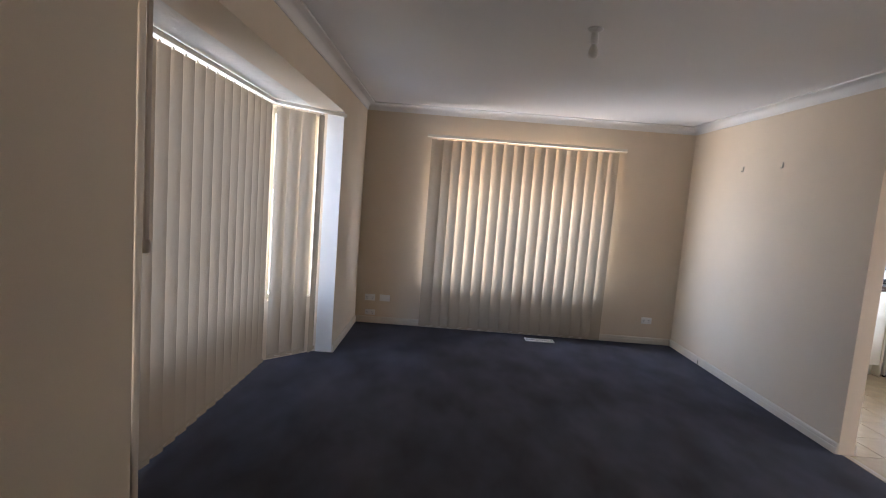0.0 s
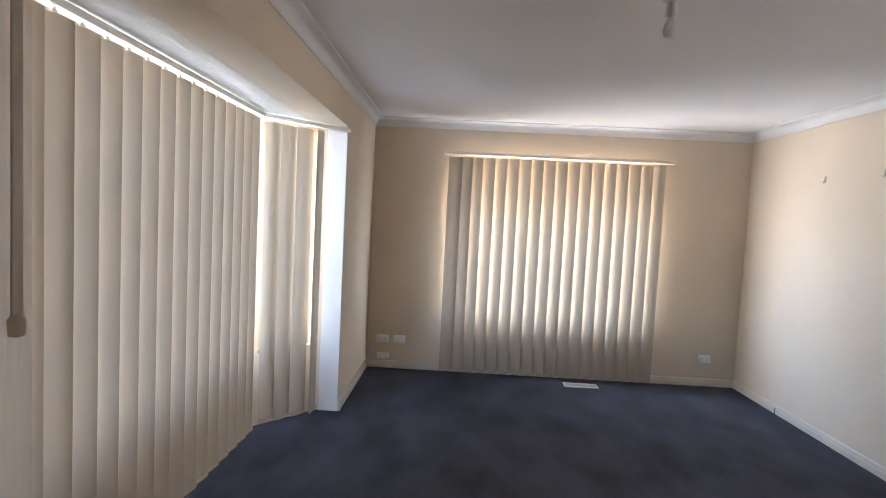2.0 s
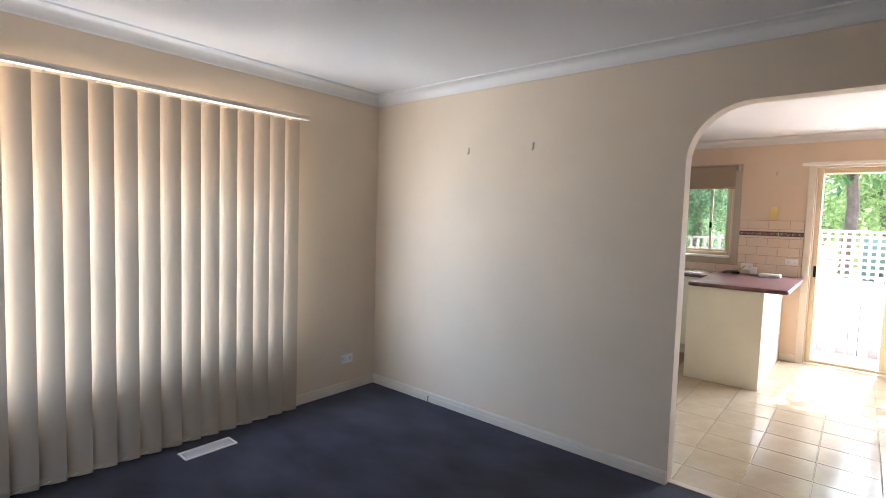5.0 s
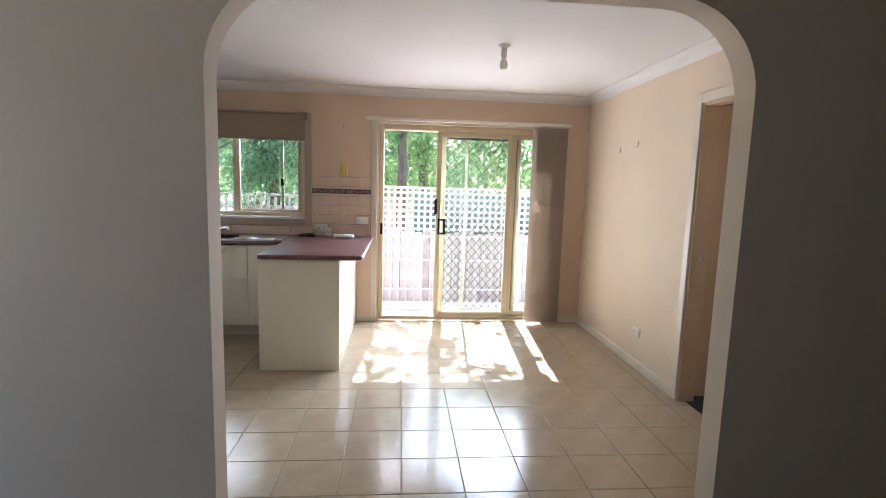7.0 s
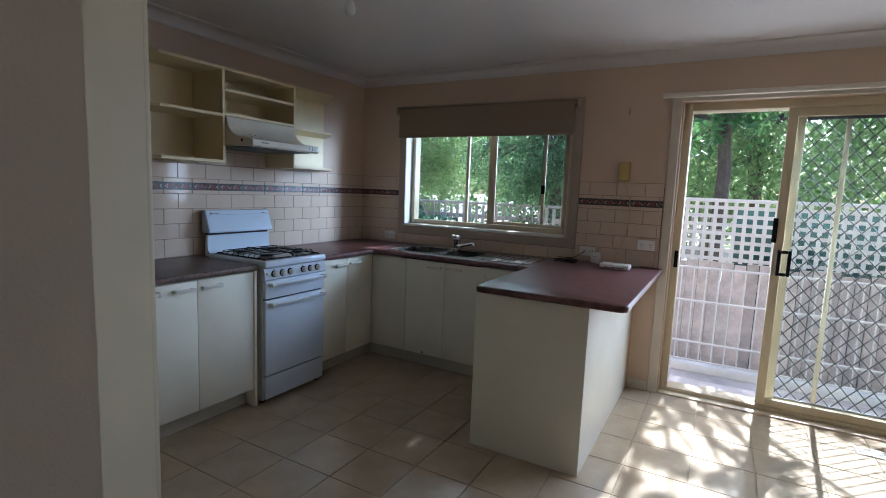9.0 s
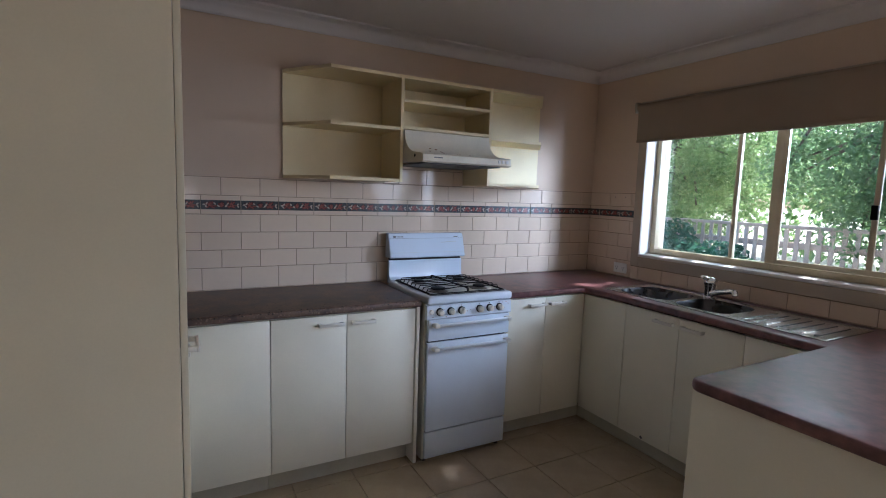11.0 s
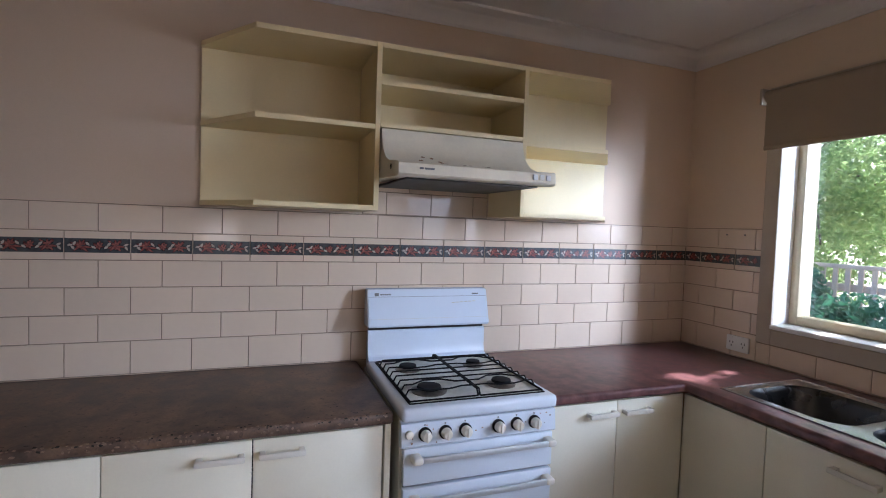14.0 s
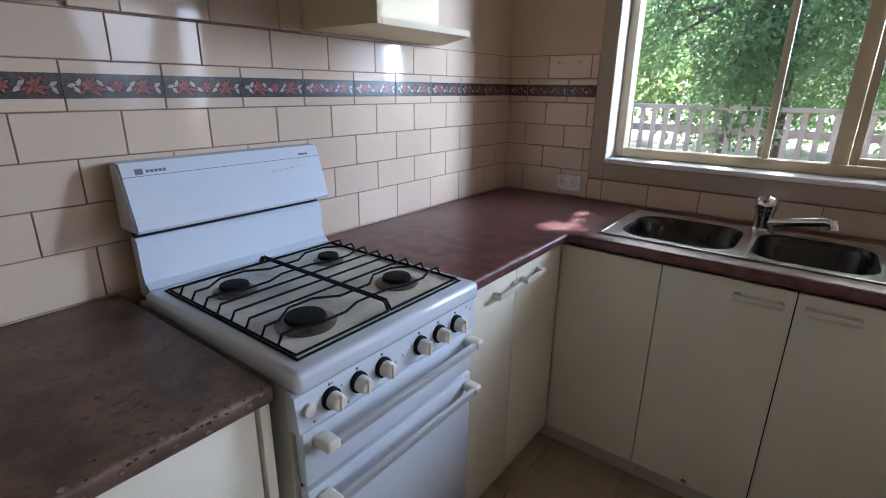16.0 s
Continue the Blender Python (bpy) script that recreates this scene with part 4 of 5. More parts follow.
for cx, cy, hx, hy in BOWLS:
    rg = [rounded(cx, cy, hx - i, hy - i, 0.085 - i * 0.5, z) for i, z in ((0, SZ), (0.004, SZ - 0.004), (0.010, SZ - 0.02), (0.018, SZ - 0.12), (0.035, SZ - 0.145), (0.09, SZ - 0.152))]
    bw = part("bowl", loft(rg), M_BOWL, sink, "steel bowl, colour darkened for shade")
    part("waste", lathe(cx, cy, [(0.038, SZ - 0.151), (0.036, SZ - 0.148), (0.026, SZ - 0.149), (0.004, SZ - 0.150)], 20), M_CHROME, bw)
for k in range(7):
    yy = 3.72 + 0.052 * k
    part("drainer_rib", box(5.54, 5.84, yy, yy + 0.014, SZ + 0.0002, SZ + 0.0035, 0.0016, 1), M_STEEL, sink)

tap = thing("kitchen_tap", (5.872, 4.43, SZ), "chrome single-lever mixer tap with swivel spout", "tap")
part("tap_body", lathe(5.872, 4.43, [(0.034, SZ + 0.0005), (0.035, SZ + 0.007), (0.029, SZ + 0.014), (0.028, SZ + 0.060), (0.031, SZ + 0.065), (0.031, SZ + 0.072)], 24), M_CHROME, tap)
part("spout", tube([(5.868, 4.425, SZ + 0.030), (5.86, 4.40, SZ + 0.036), (5.835, 4.33, SZ + 0.054), (5.81, 4.262, SZ + 0.072), (5.80, 4.242, SZ + 0.072), (5.797, 4.236, SZ + 0.052)], [0.019, 0.018, 0.015, 0.0145, 0.016, 0.016], 14), M_CHROME, tap)
lv = lathe(5.872, 4.43, [(0.031, SZ + 0.073), (0.036, SZ + 0.082), (0.036, SZ + 0.104), (0.029, SZ + 0.118), (0.010, SZ + 0.124)], 24)
tube([(5.868, 4.43, SZ + 0.104), (5.835, 4.436, SZ + 0.118), (5.805, 4.44, SZ + 0.124)], [0.016, 0.013, 0.009], 10, lv)
part("lever", lv, M_CHROME, tap)


# ---- stove ----
S0, S1, SF, SB = 4.277, 4.812, 4.925, 5.50
sv = thing("gas_stove", ((S0 + S1) / 2, (SF + SB) / 2, 0), "white enamel upright gas stove with four burners", "stove")
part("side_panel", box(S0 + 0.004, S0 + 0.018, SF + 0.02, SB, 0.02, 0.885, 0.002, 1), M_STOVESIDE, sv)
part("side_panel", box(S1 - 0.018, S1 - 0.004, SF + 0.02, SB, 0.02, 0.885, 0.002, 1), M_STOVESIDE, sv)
part("oven_box", box(S0 + 0.0185, S1 - 0.0185, SF + 0.022, SB - 0.01, 0.03, 0.872), M_DARK, sv, "", False)
hob = grid_solid((S0, S1), (SF - 0.018, SB - 0.045), 0.878, 0.922, [], flat, 0.014, 4)
part("hob", hob, M_ENAMEL, sv, "white enamel hob surround")
hz = 0.9235
part("spill_tray", grid_solid((S0 + 0.035, S1 - 0.035), (SF + 0.022, SB - 0.085), 0.9222, hz, [], flat, 0.0004, 1), M_ENAMEL_DIM, sv, "stained enamel spill tray")
tr = bmesh.new()
for r in ring(S0 + 0.030, S1 - 0.030, SF + 0.017, SB - 0.080, 0.006):
    merged(tr, grid_solid(r[:2], r[2:], 0.9222, 0.9255, [], flat, 0.001, 1))
part("tray_lip", tr, M_BLACK, sv)
# backguard: riser, then a panel that leans back
bg = extrude_profile([(SB - 0.05, 0.90), (SB, 0.90), (SB, 1.038), (SB - 0.020, 1.038), (SB - 0.027, 1.030), (SB - 0.028, 0.96), (SB - 0.034, 0.935), (SB - 0.052, 0.9225)], S0 + 0.012, S1 - 0.012, lambda a, u, v: (a, u, v))
part("riser", bg, M_ENAMEL, sv)
# near-black strip paints the shade under the splash panel's lip
part("shadow_groove", box(S0 + 0.016, S1 - 0.016, SB - 0.016, SB, 1.0385, 1.0545), M_DARK, sv, "", False)
bgp = extrude_profile([(SB - 0.055, 1.055), (SB - 0.060, 1.062), (SB - 0.056, 1.075), (SB - 0.018, 1.195), (SB - 0.012, 1.203), (SB + 0.02, 1.205), (SB + 0.025, 1.20), (SB + 0.025, 1.055)], S0 + 0.004, S1 - 0.004, lambda a, u, v: (a, u, v))
bmesh.ops.bevel(bgp, geom=[e for e in bgp.edges if e.calc_face_angle(0) > 1.2], offset=0.004, segments=2, affect="EDGES")
bpan = part("splash_panel", bgp, M_ENAMEL, sv, "white enamel splash panel")
lean = lambda u, v: (u, SB - 0.0555 + 0.0380 * v / 0.12 - 0.0006, 1.075 + v)


def decal(u0, u1, v0, v1, mat, parent, name):
    bm = bmesh.new()
    lo = [bm.verts.new(lean(u, v)) for u, v in ((u0, v0), (u1, v0), (u1, v1), (u0, v1))]
    hi = [bm.verts.new(Vector(v.co) + Vector((0, 0.0015, 0))) for v in lo]
    bm.faces.new(lo)
    bm.faces.new(hi[::-1])
    for i in range(4):
        bm.faces.new((lo[i], hi[i], hi[(i + 1) % 4], lo[(i + 1) % 4]))
    bmesh.ops.recalc_face_normals(bm, faces=bm.faces[:])
    part(name, bm, mat, parent, "", False)


decal(S0 + 0.01, S1 - 0.01, 0.098, 0.0992, M_INK, bpan, "pinstripe")
decal(S0 + 0.012, S1 - 0.012, 0.012, 0.013, M_ENAMEL_DIM, bpan, "pinstripe")
decal(S0 + 0.035, S0 + 0.052, 0.102, 0.114, M_INK, bpan, "badge")
for k in range(5):
    decal(S0 + 0.058 + 0.009 * k, S0 + 0.065 + 0.009 * k, 0.105, 0.111, M_INK, bpan, "badge_bar")
decal(S1 - 0.075, S1 - 0.045, 0.105, 0.110, M_INK, bpan, "badge_bar")
for k in range(6):
    decal(S1 - 0.17 + 0.019 * k, S1 - 0.156 + 0.019 * k, 0.070 + 0.001 * k, 0.074 + 0.001 * k, M_ENAMEL_DIM, bpan, "label_bar")

cp = extrude_profile([(SF + 0.02, 0.80), (SF - 0.006, 0.80), (SF - 0.012, 0.806), (SF - 0.004, 0.872), (SF + 0.02, 0.877)], S0 + 0.002, S1 - 0.002, lambda a, u, v: (a, u, v))
cpo = part("control_panel", cp, M_ENAMEL, sv)
KNOB_X = (4.352, 4.418, 4.484, 4.598, 4.664, 4.729)
for k, kx in enumerate(KNOB_X):
    kb = part("knob_ring", lathe(kx, 0.838, [(0.021, SF + 0.001), (0.021, SF - 0.013), (0.017, SF - 0.015)], 20, axis="y"), M_BLACK, cpo)
    kk = lathe(kx, 0.838, [(0.016, SF - 0.013), (0.0165, SF - 0.020), (0.015, SF - 0.034), (0.012, SF - 0.037)], 20, axis="y")
    box(kx - 0.0035, kx + 0.0035, SF - 0.040, SF - 0.030, 0.823, 0.853, 0.0015, 1, kk)
    part("knob", kk, M_HANDLE, kb, "cream plastic knob")
    part("dial_mark", box(kx - 0.002, kx + 0.002, SF - 0.0075, SF - 0.004, 0.863, 0.867), M_INK, cpo, "", False)
rk = random.Random(21)
for k in range(22):
    kx, kz = rk.uniform(S0 + 0.02, S1 - 0.02), rk.uniform(0.808, 0.868)
    if min(abs(kx - c) for c in KNOB_X) < 0.024 and abs(kz - 0.838) < 0.024:
        continue
    ky, kr = SF - 0.012 + 0.008 * (kz - 0.806) / 0.066, rk.uniform(0.0012, 0.0030)
    part("rust_speck", box(kx - kr, kx + kr * rk.uniform(0.6, 1.6), ky - 0.0008, ky + 0.002, kz - kr, kz + kr, kr * 0.5, 1), M_RUST, cpo, "", False)
part("ignition_button", lathe(4.303, 0.842, [(0.012, SF + 0.0), (0.012, SF - 0.016), (0.008, SF - 0.017)], 16, axis="y"), M_HANDLE, cpo)


def oven_door(name, z0, z1, handle_z, label):
    d = part(name, grid_solid((S0 + 0.012, S1 - 0.008), (z0, z1), SF - 0.006, SF + 0.018, [], along_x, 0.004, 2), M_ENAMEL, sv, label)
    h = part("handle_bar", grid_solid((S0 + 0.06, S1 - 0.045), (handle_z - 0.009, handle_z + 0.009), SF - 0.046, SF - 0.034, [], along_x, 0.003, 2), M_STEELBAR, d, "pale metal handle bar")
    for x0, x1 in ((S0 + 0.030, S0 + 0.062), (S1 - 0.047, S1 - 0.017)):
        part("handle_end", grid_solid((x0, x1), (handle_z - 0.011, handle_z + 0.011), SF - 0.049, SF - 0.005, [], along_x, 0.007, 3), M_HANDLE, d, "cream plastic handle end")


M_STEELBAR = material("pale_handle_metal", (0.62, 0.64, 0.67), 0.35, metal=0.5)
oven_door("grill_door", 0.682, 0.796, 0.772, "white enamel grill door")
oven_door("oven_door", 0.185, 0.672, 0.645, "white enamel oven door")
part("storage_drawer", grid_solid((S0 + 0.012, S1 - 0.008), (0.03, 0.176), SF - 0.002, SF + 0.018, [], along_x, 0.004, 2), M_ENAMEL, sv)
for x in (S0 + 0.03, S1 - 0.03):
    for y in (SF + 0.05, SB - 0.05):
        part("foot", lathe(x, y, [(0.016, 0.0), (0.016, 0.02), (0.010, 0.032)], 12), M_BLACK, sv)
BURN = ((4.405, 5.045, 0.040), (4.405, 5.295, 0.032), (4.672, 5.05, 0.034), (4.672, 5.295, 0.027))
for x, y, r in BURN:
    b = part("burner", lathe(x, y, [(r * 1.45, hz), (r * 1.5, hz + 0.004), (r * 1.25, hz + 0.007), (r * 1.1, hz + 0.010), (r * 1.0, hz + 0.011)], 24), M_BURNRING, sv, "stained metal burner ring")
    part("burner_cap", lathe(x, y, [(r * 0.98, hz + 0.0112), (r * 1.02, hz + 0.014), (r * 0.96, hz + 0.020), (r * 0.5, hz + 0.022)], 24), M_BLACK, b, "black burner cap")
tz = hz + 0.024
for x0, x1 in ((S0 + 0.036, 4.541), (4.548, S1 - 0.036)):
    y0t, y1t = SF + 0.028, SB - 0.092
    zb = hz + 0.005
    edge_x, bar_x = (x0, x1) if x0 < 4.5 else (x1, x0)
    tv = tube([(bar_x, y0t, zb), (edge_x, y0t, zb), (edge_x, y1t, zb), (bar_x, y1t, zb)], 0.0030, 6)
    tube([(bar_x, y0t, zb), (bar_x, y0t + 0.012, tz), (bar_x, y1t - 0.012, tz), (bar_x, y1t, zb)], 0.0032, 6, tv)
    tvo = part("trivet", tv, M_BLACK, sv, "black wire trivet")
    cxb = (x0 + x1) / 2
    for k in range(1, 9):
        yy = y0t + (y1t - y0t) * k / 9
        near = min((5.045, 5.295), key=lambda c: abs(c - yy))
        push = 0.0
        if abs(near - yy) < 0.05:
            push = (0.038 - abs(near - yy) * 0.5) * (1 if yy >= near else -1)
        dn = (edge_x, yy, zb)
        lift = [(x0 + 0.010, yy, tz)] if x0 < 4.5 else [(x0, yy, tz)]
        row = lift + [(cxb - 0.075, yy, tz), (cxb - 0.03, yy + push, tz), (cxb + 0.03, yy + push, tz), (cxb + 0.075, yy, tz), (x1 - 0.010 if x0 > 4.5 else x1, yy, tz)]
        row = [dn] + row if x0 < 4.5 else row + [dn]
        part("wire", tube(row, 0.0028, 6), M_BLACK, tvo)

# ---- wall shelves and rangehood ----
su = thing("wall_shelf_unit", (4.55, 5.40, 1.51), "cream melamine open wall shelves with clipped corners", "wall shelf")
SHY = 5.245
TH = 0.017


def shelf_board(z, x0, x1, cut_l=0.0, cut_r=0.0, front=SHY):
    pr = [(x0, N - 0.012), (x0, N - 0.012 - 0.02 if cut_l else front), (x0 + cut_l, front), (x1 - cut_r, front), (x1, N - 0.032 if cut_r else front), (x1, N - 0.012)]
    seen, pts = set(), []
    for p in pr:
        if (round(p[0], 4), round(p[1], 4)) not in seen:
            seen.add((round(p[0], 4), round(p[1], 4)))
            pts.append(p)
    bm = extrude_profile(pts, z - TH / 2, z + TH / 2, lambda a, u, v: (u, v, a))
    return part("shelf", bm, M_CABIN, su, "", False)


for z in (2.088, 1.806, 1.523):
    shelf_board(z, 3.668, 4.244, cut_l=0.185)
for z in (2.088, 1.962, 1.815):
    shelf_board(z, 4.264, 4.826)
for z in (2.088, 1.800, 1.523):
    shelf_board(z, 4.846, 5.445, cut_r=0.215)
part("divider", box(4.245, 4.263, SHY, N - 0.012, 1.515, 2.097, 0.0008, 1), M_CABIN, su)
part("divider", box(4.827, 4.845, SHY, N - 0.012, 1.515, 2.097, 0.0008, 1), M_CABIN, su)
part("back_panel", box(3.668, 4.244, N - 0.0115, N - 0.0085, 1.515, 2.097), M_CABIN, su, "", False)
part("back_panel", box(4.264, 4.826, N - 0.0115, N - 0.0085, 1.815, 2.097), M_CABIN, su, "", False)
part("back_panel", box(4.846, 5.445, N - 0.0115, N - 0.0085, 1.515, 2.097), M_CABIN, su, "", False)

rh = thing("rangehood", (4.55, 5.25, 1.60), "off-white metal rangehood with stains above the stove", "rangehood")
prof = [(N - 0.012, 1.802), (SHY - 0.004, 1.802)]
for k in range(1, 9):
    a = k * math.pi / 16
    prof.append((SHY - 0.004 - 0.155 * (1 - math.cos(a)), 1.802 - 0.128 * math.sin(a)))
prof += [(5.045, 1.668), (5.012, 1.664), (5.004, 1.658), (5.000, 1.626), (5.006, 1.620), (5.03, 1.618), (N - 0.012, 1.640)]
M_HOOD = material("aged_white_hood_enamel", (0.76, 0.69, 0.55), 0.35, vary=0.08, scale=7, fine=80, bump=0.01)
part("canopy", extrude_profile(prof, 4.268, 4.8255, lambda a, u, v: (a, u, v)), M_HOOD, rh)
part("filter", box(4.31, 4.79, 5.06, 5.49, 1.614, 1.622), M_FILTER, rh, "dark grey filter", False)
part("side_vent", lathe(5.10, 1.655, [(0.010, 4.2685), (0.010, 4.2675)], 12, axis="x"), M_DARK, rh)
for x0, x1 in ((4.335, 4.347), (4.352, 4.383)):
    part("badge_bar", box(x0, x1, 4.9985, 5.003, 1.641, 1.647), M_INK, rh, "", False)
for k in range(3):
    part("switch", box(4.735 + 0.026 * k, 4.752 + 0.026 * k, 4.996, 5.003, 1.634, 1.652, 0.001, 1), M_PLASTIC, rh)
rr2 = random.Random(3)
for k in range(16):
    x = 4.36 + rr2.uniform(0, 0.10) if k < 9 else rr2.uniform(4.4, 4.62)
    r = rr2.uniform(0.003, 0.011)
    f = rr2.uniform(0.55, 0.98) if k < 9 else 0.99
    a = f * math.pi / 2
    y, z = SHY - 0.004 - 0.155 * (1 - math.cos(a)), 1.802 - 0.128 * math.sin(a)
    nv = Vector((0, -math.cos(a), math.sin(a))).normalized()
    t1 = Vector((1, 0, 0))
    t2 = nv.cross(t1)
    own = bmesh.new()
    vs = [own.verts.new(Vector((x, y, z)) + nv * 0.0012 + (t1 * math.cos(b) * r * rr2.uniform(0.5, 1.3) + t2 * math.sin(b) * r * rr2.uniform(0.4, 0.9))) for b in [j * math.pi / 4 for j in range(8)]]
    own.faces.new(vs)
    part("stain", own, M_RUST, rh, "brown rust stain", False)

for y in (5.30, 5.205):
    single("nail", lathe(y, 1.476, [(0.0035, KE - 0.0088), (0.0035, KE - 0.012), (0.001, KE - 0.0125)], 8, axis="x"), M_INK, "small dark nail in a wall tile", "nail", "wall nails")
single("nail", lathe(2.84, 1.93, [(0.003, 4.153), (0.003, 4.149), (0.001, 4.1485)], 8, axis="y"), M_INK, "small dark nail in the pantry side", "nail", "wall nails")

# ---- things on the bench and wall ----
ro = thing("modem", (5.78, 3.13, 0.9025), "white plastic modem box on the bench", "modem")
part("case", grid_solid((5.72, 5.84), (3.03, 3.225), 0.9035, 0.938, [], flat, 0.008, 3), M_PLASTIC, ro)
part("front_strip", box(5.7185, 5.7195, 3.06, 3.19, 0.914, 0.920), M_INK, ro, "", False)
ad = thing("plug_adapter", (5.955, 3.30, 0.9025), "white power adapter standing on the bench", "adapter")
part("case", grid_solid((5.93, 5.985), (3.27, 3.335), 0.903, 0.985, [], flat, 0.006, 2), M_PLASTIC, ad)
part("indicator", box(5.9285, 5.9295, 3.298, 3.306, 0.955, 0.96), M_INK, ad, "", False)
bk = thing("black_charger", (5.86, 3.47, 0.9025), "black charger with coiled cable on the bench", "charger")
part("case", grid_solid((5.83, 5.90), (3.42, 3.50), 0.903, 0.93, [], flat, 0.006, 2), M_CABLE, bk)
part("cable", tube([(5.85 + 0.05 * math.cos(a) + 0.004 * a, 3.52 + 0.07 * math.sin(a), 0.906 + 0.0015 * a) for a in [k * 0.35 for k in range(40)]] + [(5.93, 3.46, 0.93), (5.985, 3.39, 0.985)], 0.003, 6), M_CABLE, bk)
ph = thing("wall_phone_socket", (KE, 3.155, 1.53), "yellowed plastic phone wall bracket with cord", "phone bracket")
part("case", grid_solid((3.115, 3.190), (1.520, 1.650), KE - 0.035, KE - 0.001, [], along_y, 0.006, 2), M_YELLOWED, ph)
part("cradle", grid_solid((3.14, 3.17), (1.57, 1.61), KE - 0.05, KE - 0.036, [], along_y, 0.004, 2), M_YELLOWED, ph)
part("cord", tube([(KE - 0.015, 3.15, 1.535), (KE - 0.014, 3.135, 1.47), (KE - 0.013, 3.10, 1.38), (KE - 0.014, 3.09, 1.25), (KE - 0.013, 3.11, 1.12), (KE - 0.016, 3.15, 1.01), (KE - 0.03, 3.2, 0.92)], 0.0025, 6), M_YELLOWED, ph)

# ---- outside ----
gm = bmesh.new()
gm.faces.new([gm.verts.new(p) for p in ((-300, -300, -0.42), (300, -300, -0.42), (300, 300, -0.42), (-300, 300, -0.42))])
M_GROUND = material("dry_pale_ground", (0.42, 0.38, 0.31), 0.95, vary=0.35, scale=0.8, fine=12, bump=0.1)
structure("ground", gm, M_GROUND, "pale dry garden ground", "ground")
paving = structure("pavement", box(KE + 0.245, 7.72, -2.5, 8.5, -0.45, -0.21), M_PAVING, "pinkish concrete paving beside the house", "paving")
structure("doorstep", box(KE + 0.243, 6.62, 0.85, 2.9, -0.208, -0.05, 0.006), M_PAVING, "concrete step at the sliding door", "step")
structure("roof_eave", box(KE + 0.242, 6.56, -1.8, N + 0.6, 2.40, 2.46), M_FASCIA, "white painted eave lining", "eave")
structure("gutter", extrude_profile([(6.562, 2.36), (6.62, 2.36), (6.65, 2.39), (6.65, 2.49), (6.562, 2.49)], -1.8, N + 0.6, lambda a, u, v: (u, a, v)), M_FASCIA, "white metal eave gutter", "gutter")
# unseen slab added over the house to keep light out
structure("roof", box(-2.4, 6.56, -2.2, N + 0.7, 2.61, 2.8), M_BRICK, "plain roof slab over the house, unseen", "roof")

fence = thing("paling_fence", (7.70, 1.3, -0.42), "weathered grey paling fence with white lattice top", "fence")
pm = mesh_of("paling", box(-0.009, 0.009, -0.048, 0.048, 0, 1.22, 0.003, 1), M_PALING, False)
rf = random.Random(5)
for k in range(46):
    piece("paling", pm, fence, (7.72 + rf.uniform(-0.004, 0.004), -1.5 + 0.103 * k, -0.42 + rf.uniform(-0.02, 0.02)))
for z in (-0.1, 0.55):
    part("fence_rail", box(7.735, 7.775, -1.6, 3.3, z, z + 0.07, 0.004), M_PALING, fence)
lv = mesh_of("lattice_slat", box(-0.005, 0.005, -0.017, 0.017, 0, 0.58, 0.0015, 1), M_LATTICE, False)
for k in range(58):
    piece("lattice_slat", lv, fence, (7.70, -1.5 + 0.083 * k, 0.81))
for k in range(7):
    part("lattice_slat", box(7.707, 7.715, -1.55, 3.3, 0.825 + 0.083 * k, 0.859 + 0.083 * k), M_LATTICE, fence, "", False)
part("cap_rail", box(7.68, 7.73, -1.6, 3.32, 1.39, 1.425, 0.004), M_LATTICE, fence)
single("concrete_edging", box(7.30, 7.40, -1.4, 3.25, -0.2098, -0.13, 0.008), M_LATTICE, "pale concrete edging strip along the railing", "edging")
sh = single("shade_screen", box(7.90, 7.905, 0.2, 2.4, -0.42, 1.33), M_GREENSHADE, "green shade cloth behind the lattice", "shade cloth")

rail = thing("white_railing", (7.42, 1.2, -0.21), "white metal railing with thin upright bars", "railing")
bar = mesh_of("bar", tube([(0, 0, 0), (0, 0, 0.93)], 0.006, 6), M_LATTICE)
for k in range(44):
    piece("bar", bar, rail, (7.42, -1.3 + 0.105 * k, -0.16))
for z in (-0.13, 0.05, 0.45, 0.77):
    part("rail", tube([(7.42, -1.4, z), (7.42, 3.3, z)], 0.011, 8), M_LATTICE, rail)
for y in (-1.4, 0.95, 3.3):
    part("post", tube([(7.42, y, -0.21), (7.42, y, 0.80)], 0.02, 10), M_LATTICE, rail)

M_PICKET = material("greyed_picket_timber", (0.50, 0.42, 0.35), 0.8, vary=0.2, scale=6, rand=0.12)
pf = thing("picket_fence", (9.2, 6.0, -0.42), "pale timber picket fence behind the shrubs", "fence")
pk = mesh_of("picket", extrude_profile([(-0.022, 0), (0.022, 0), (0.022, 1.62), (-0.022, 1.62)], -0.009, 0.009, lambda a, u, v: (a, u, v)), M_PICKET, False)
for k in range(72):
    piece("picket", pk, pf, (9.2, 2.6 + 0.112 * k, -0.42 + rf.uniform(-0.01, 0.01)))
part("cap_rail", box(9.17, 9.25, 2.5, 10.7, 1.201, 1.24, 0.004), M_PICKET, pf)
for z in (0.15, 0.98):
    part("fence_rail", box(9.215, 9.255, 2.5, 10.7, z, z + 0.07, 0.004), M_PICKET, pf)


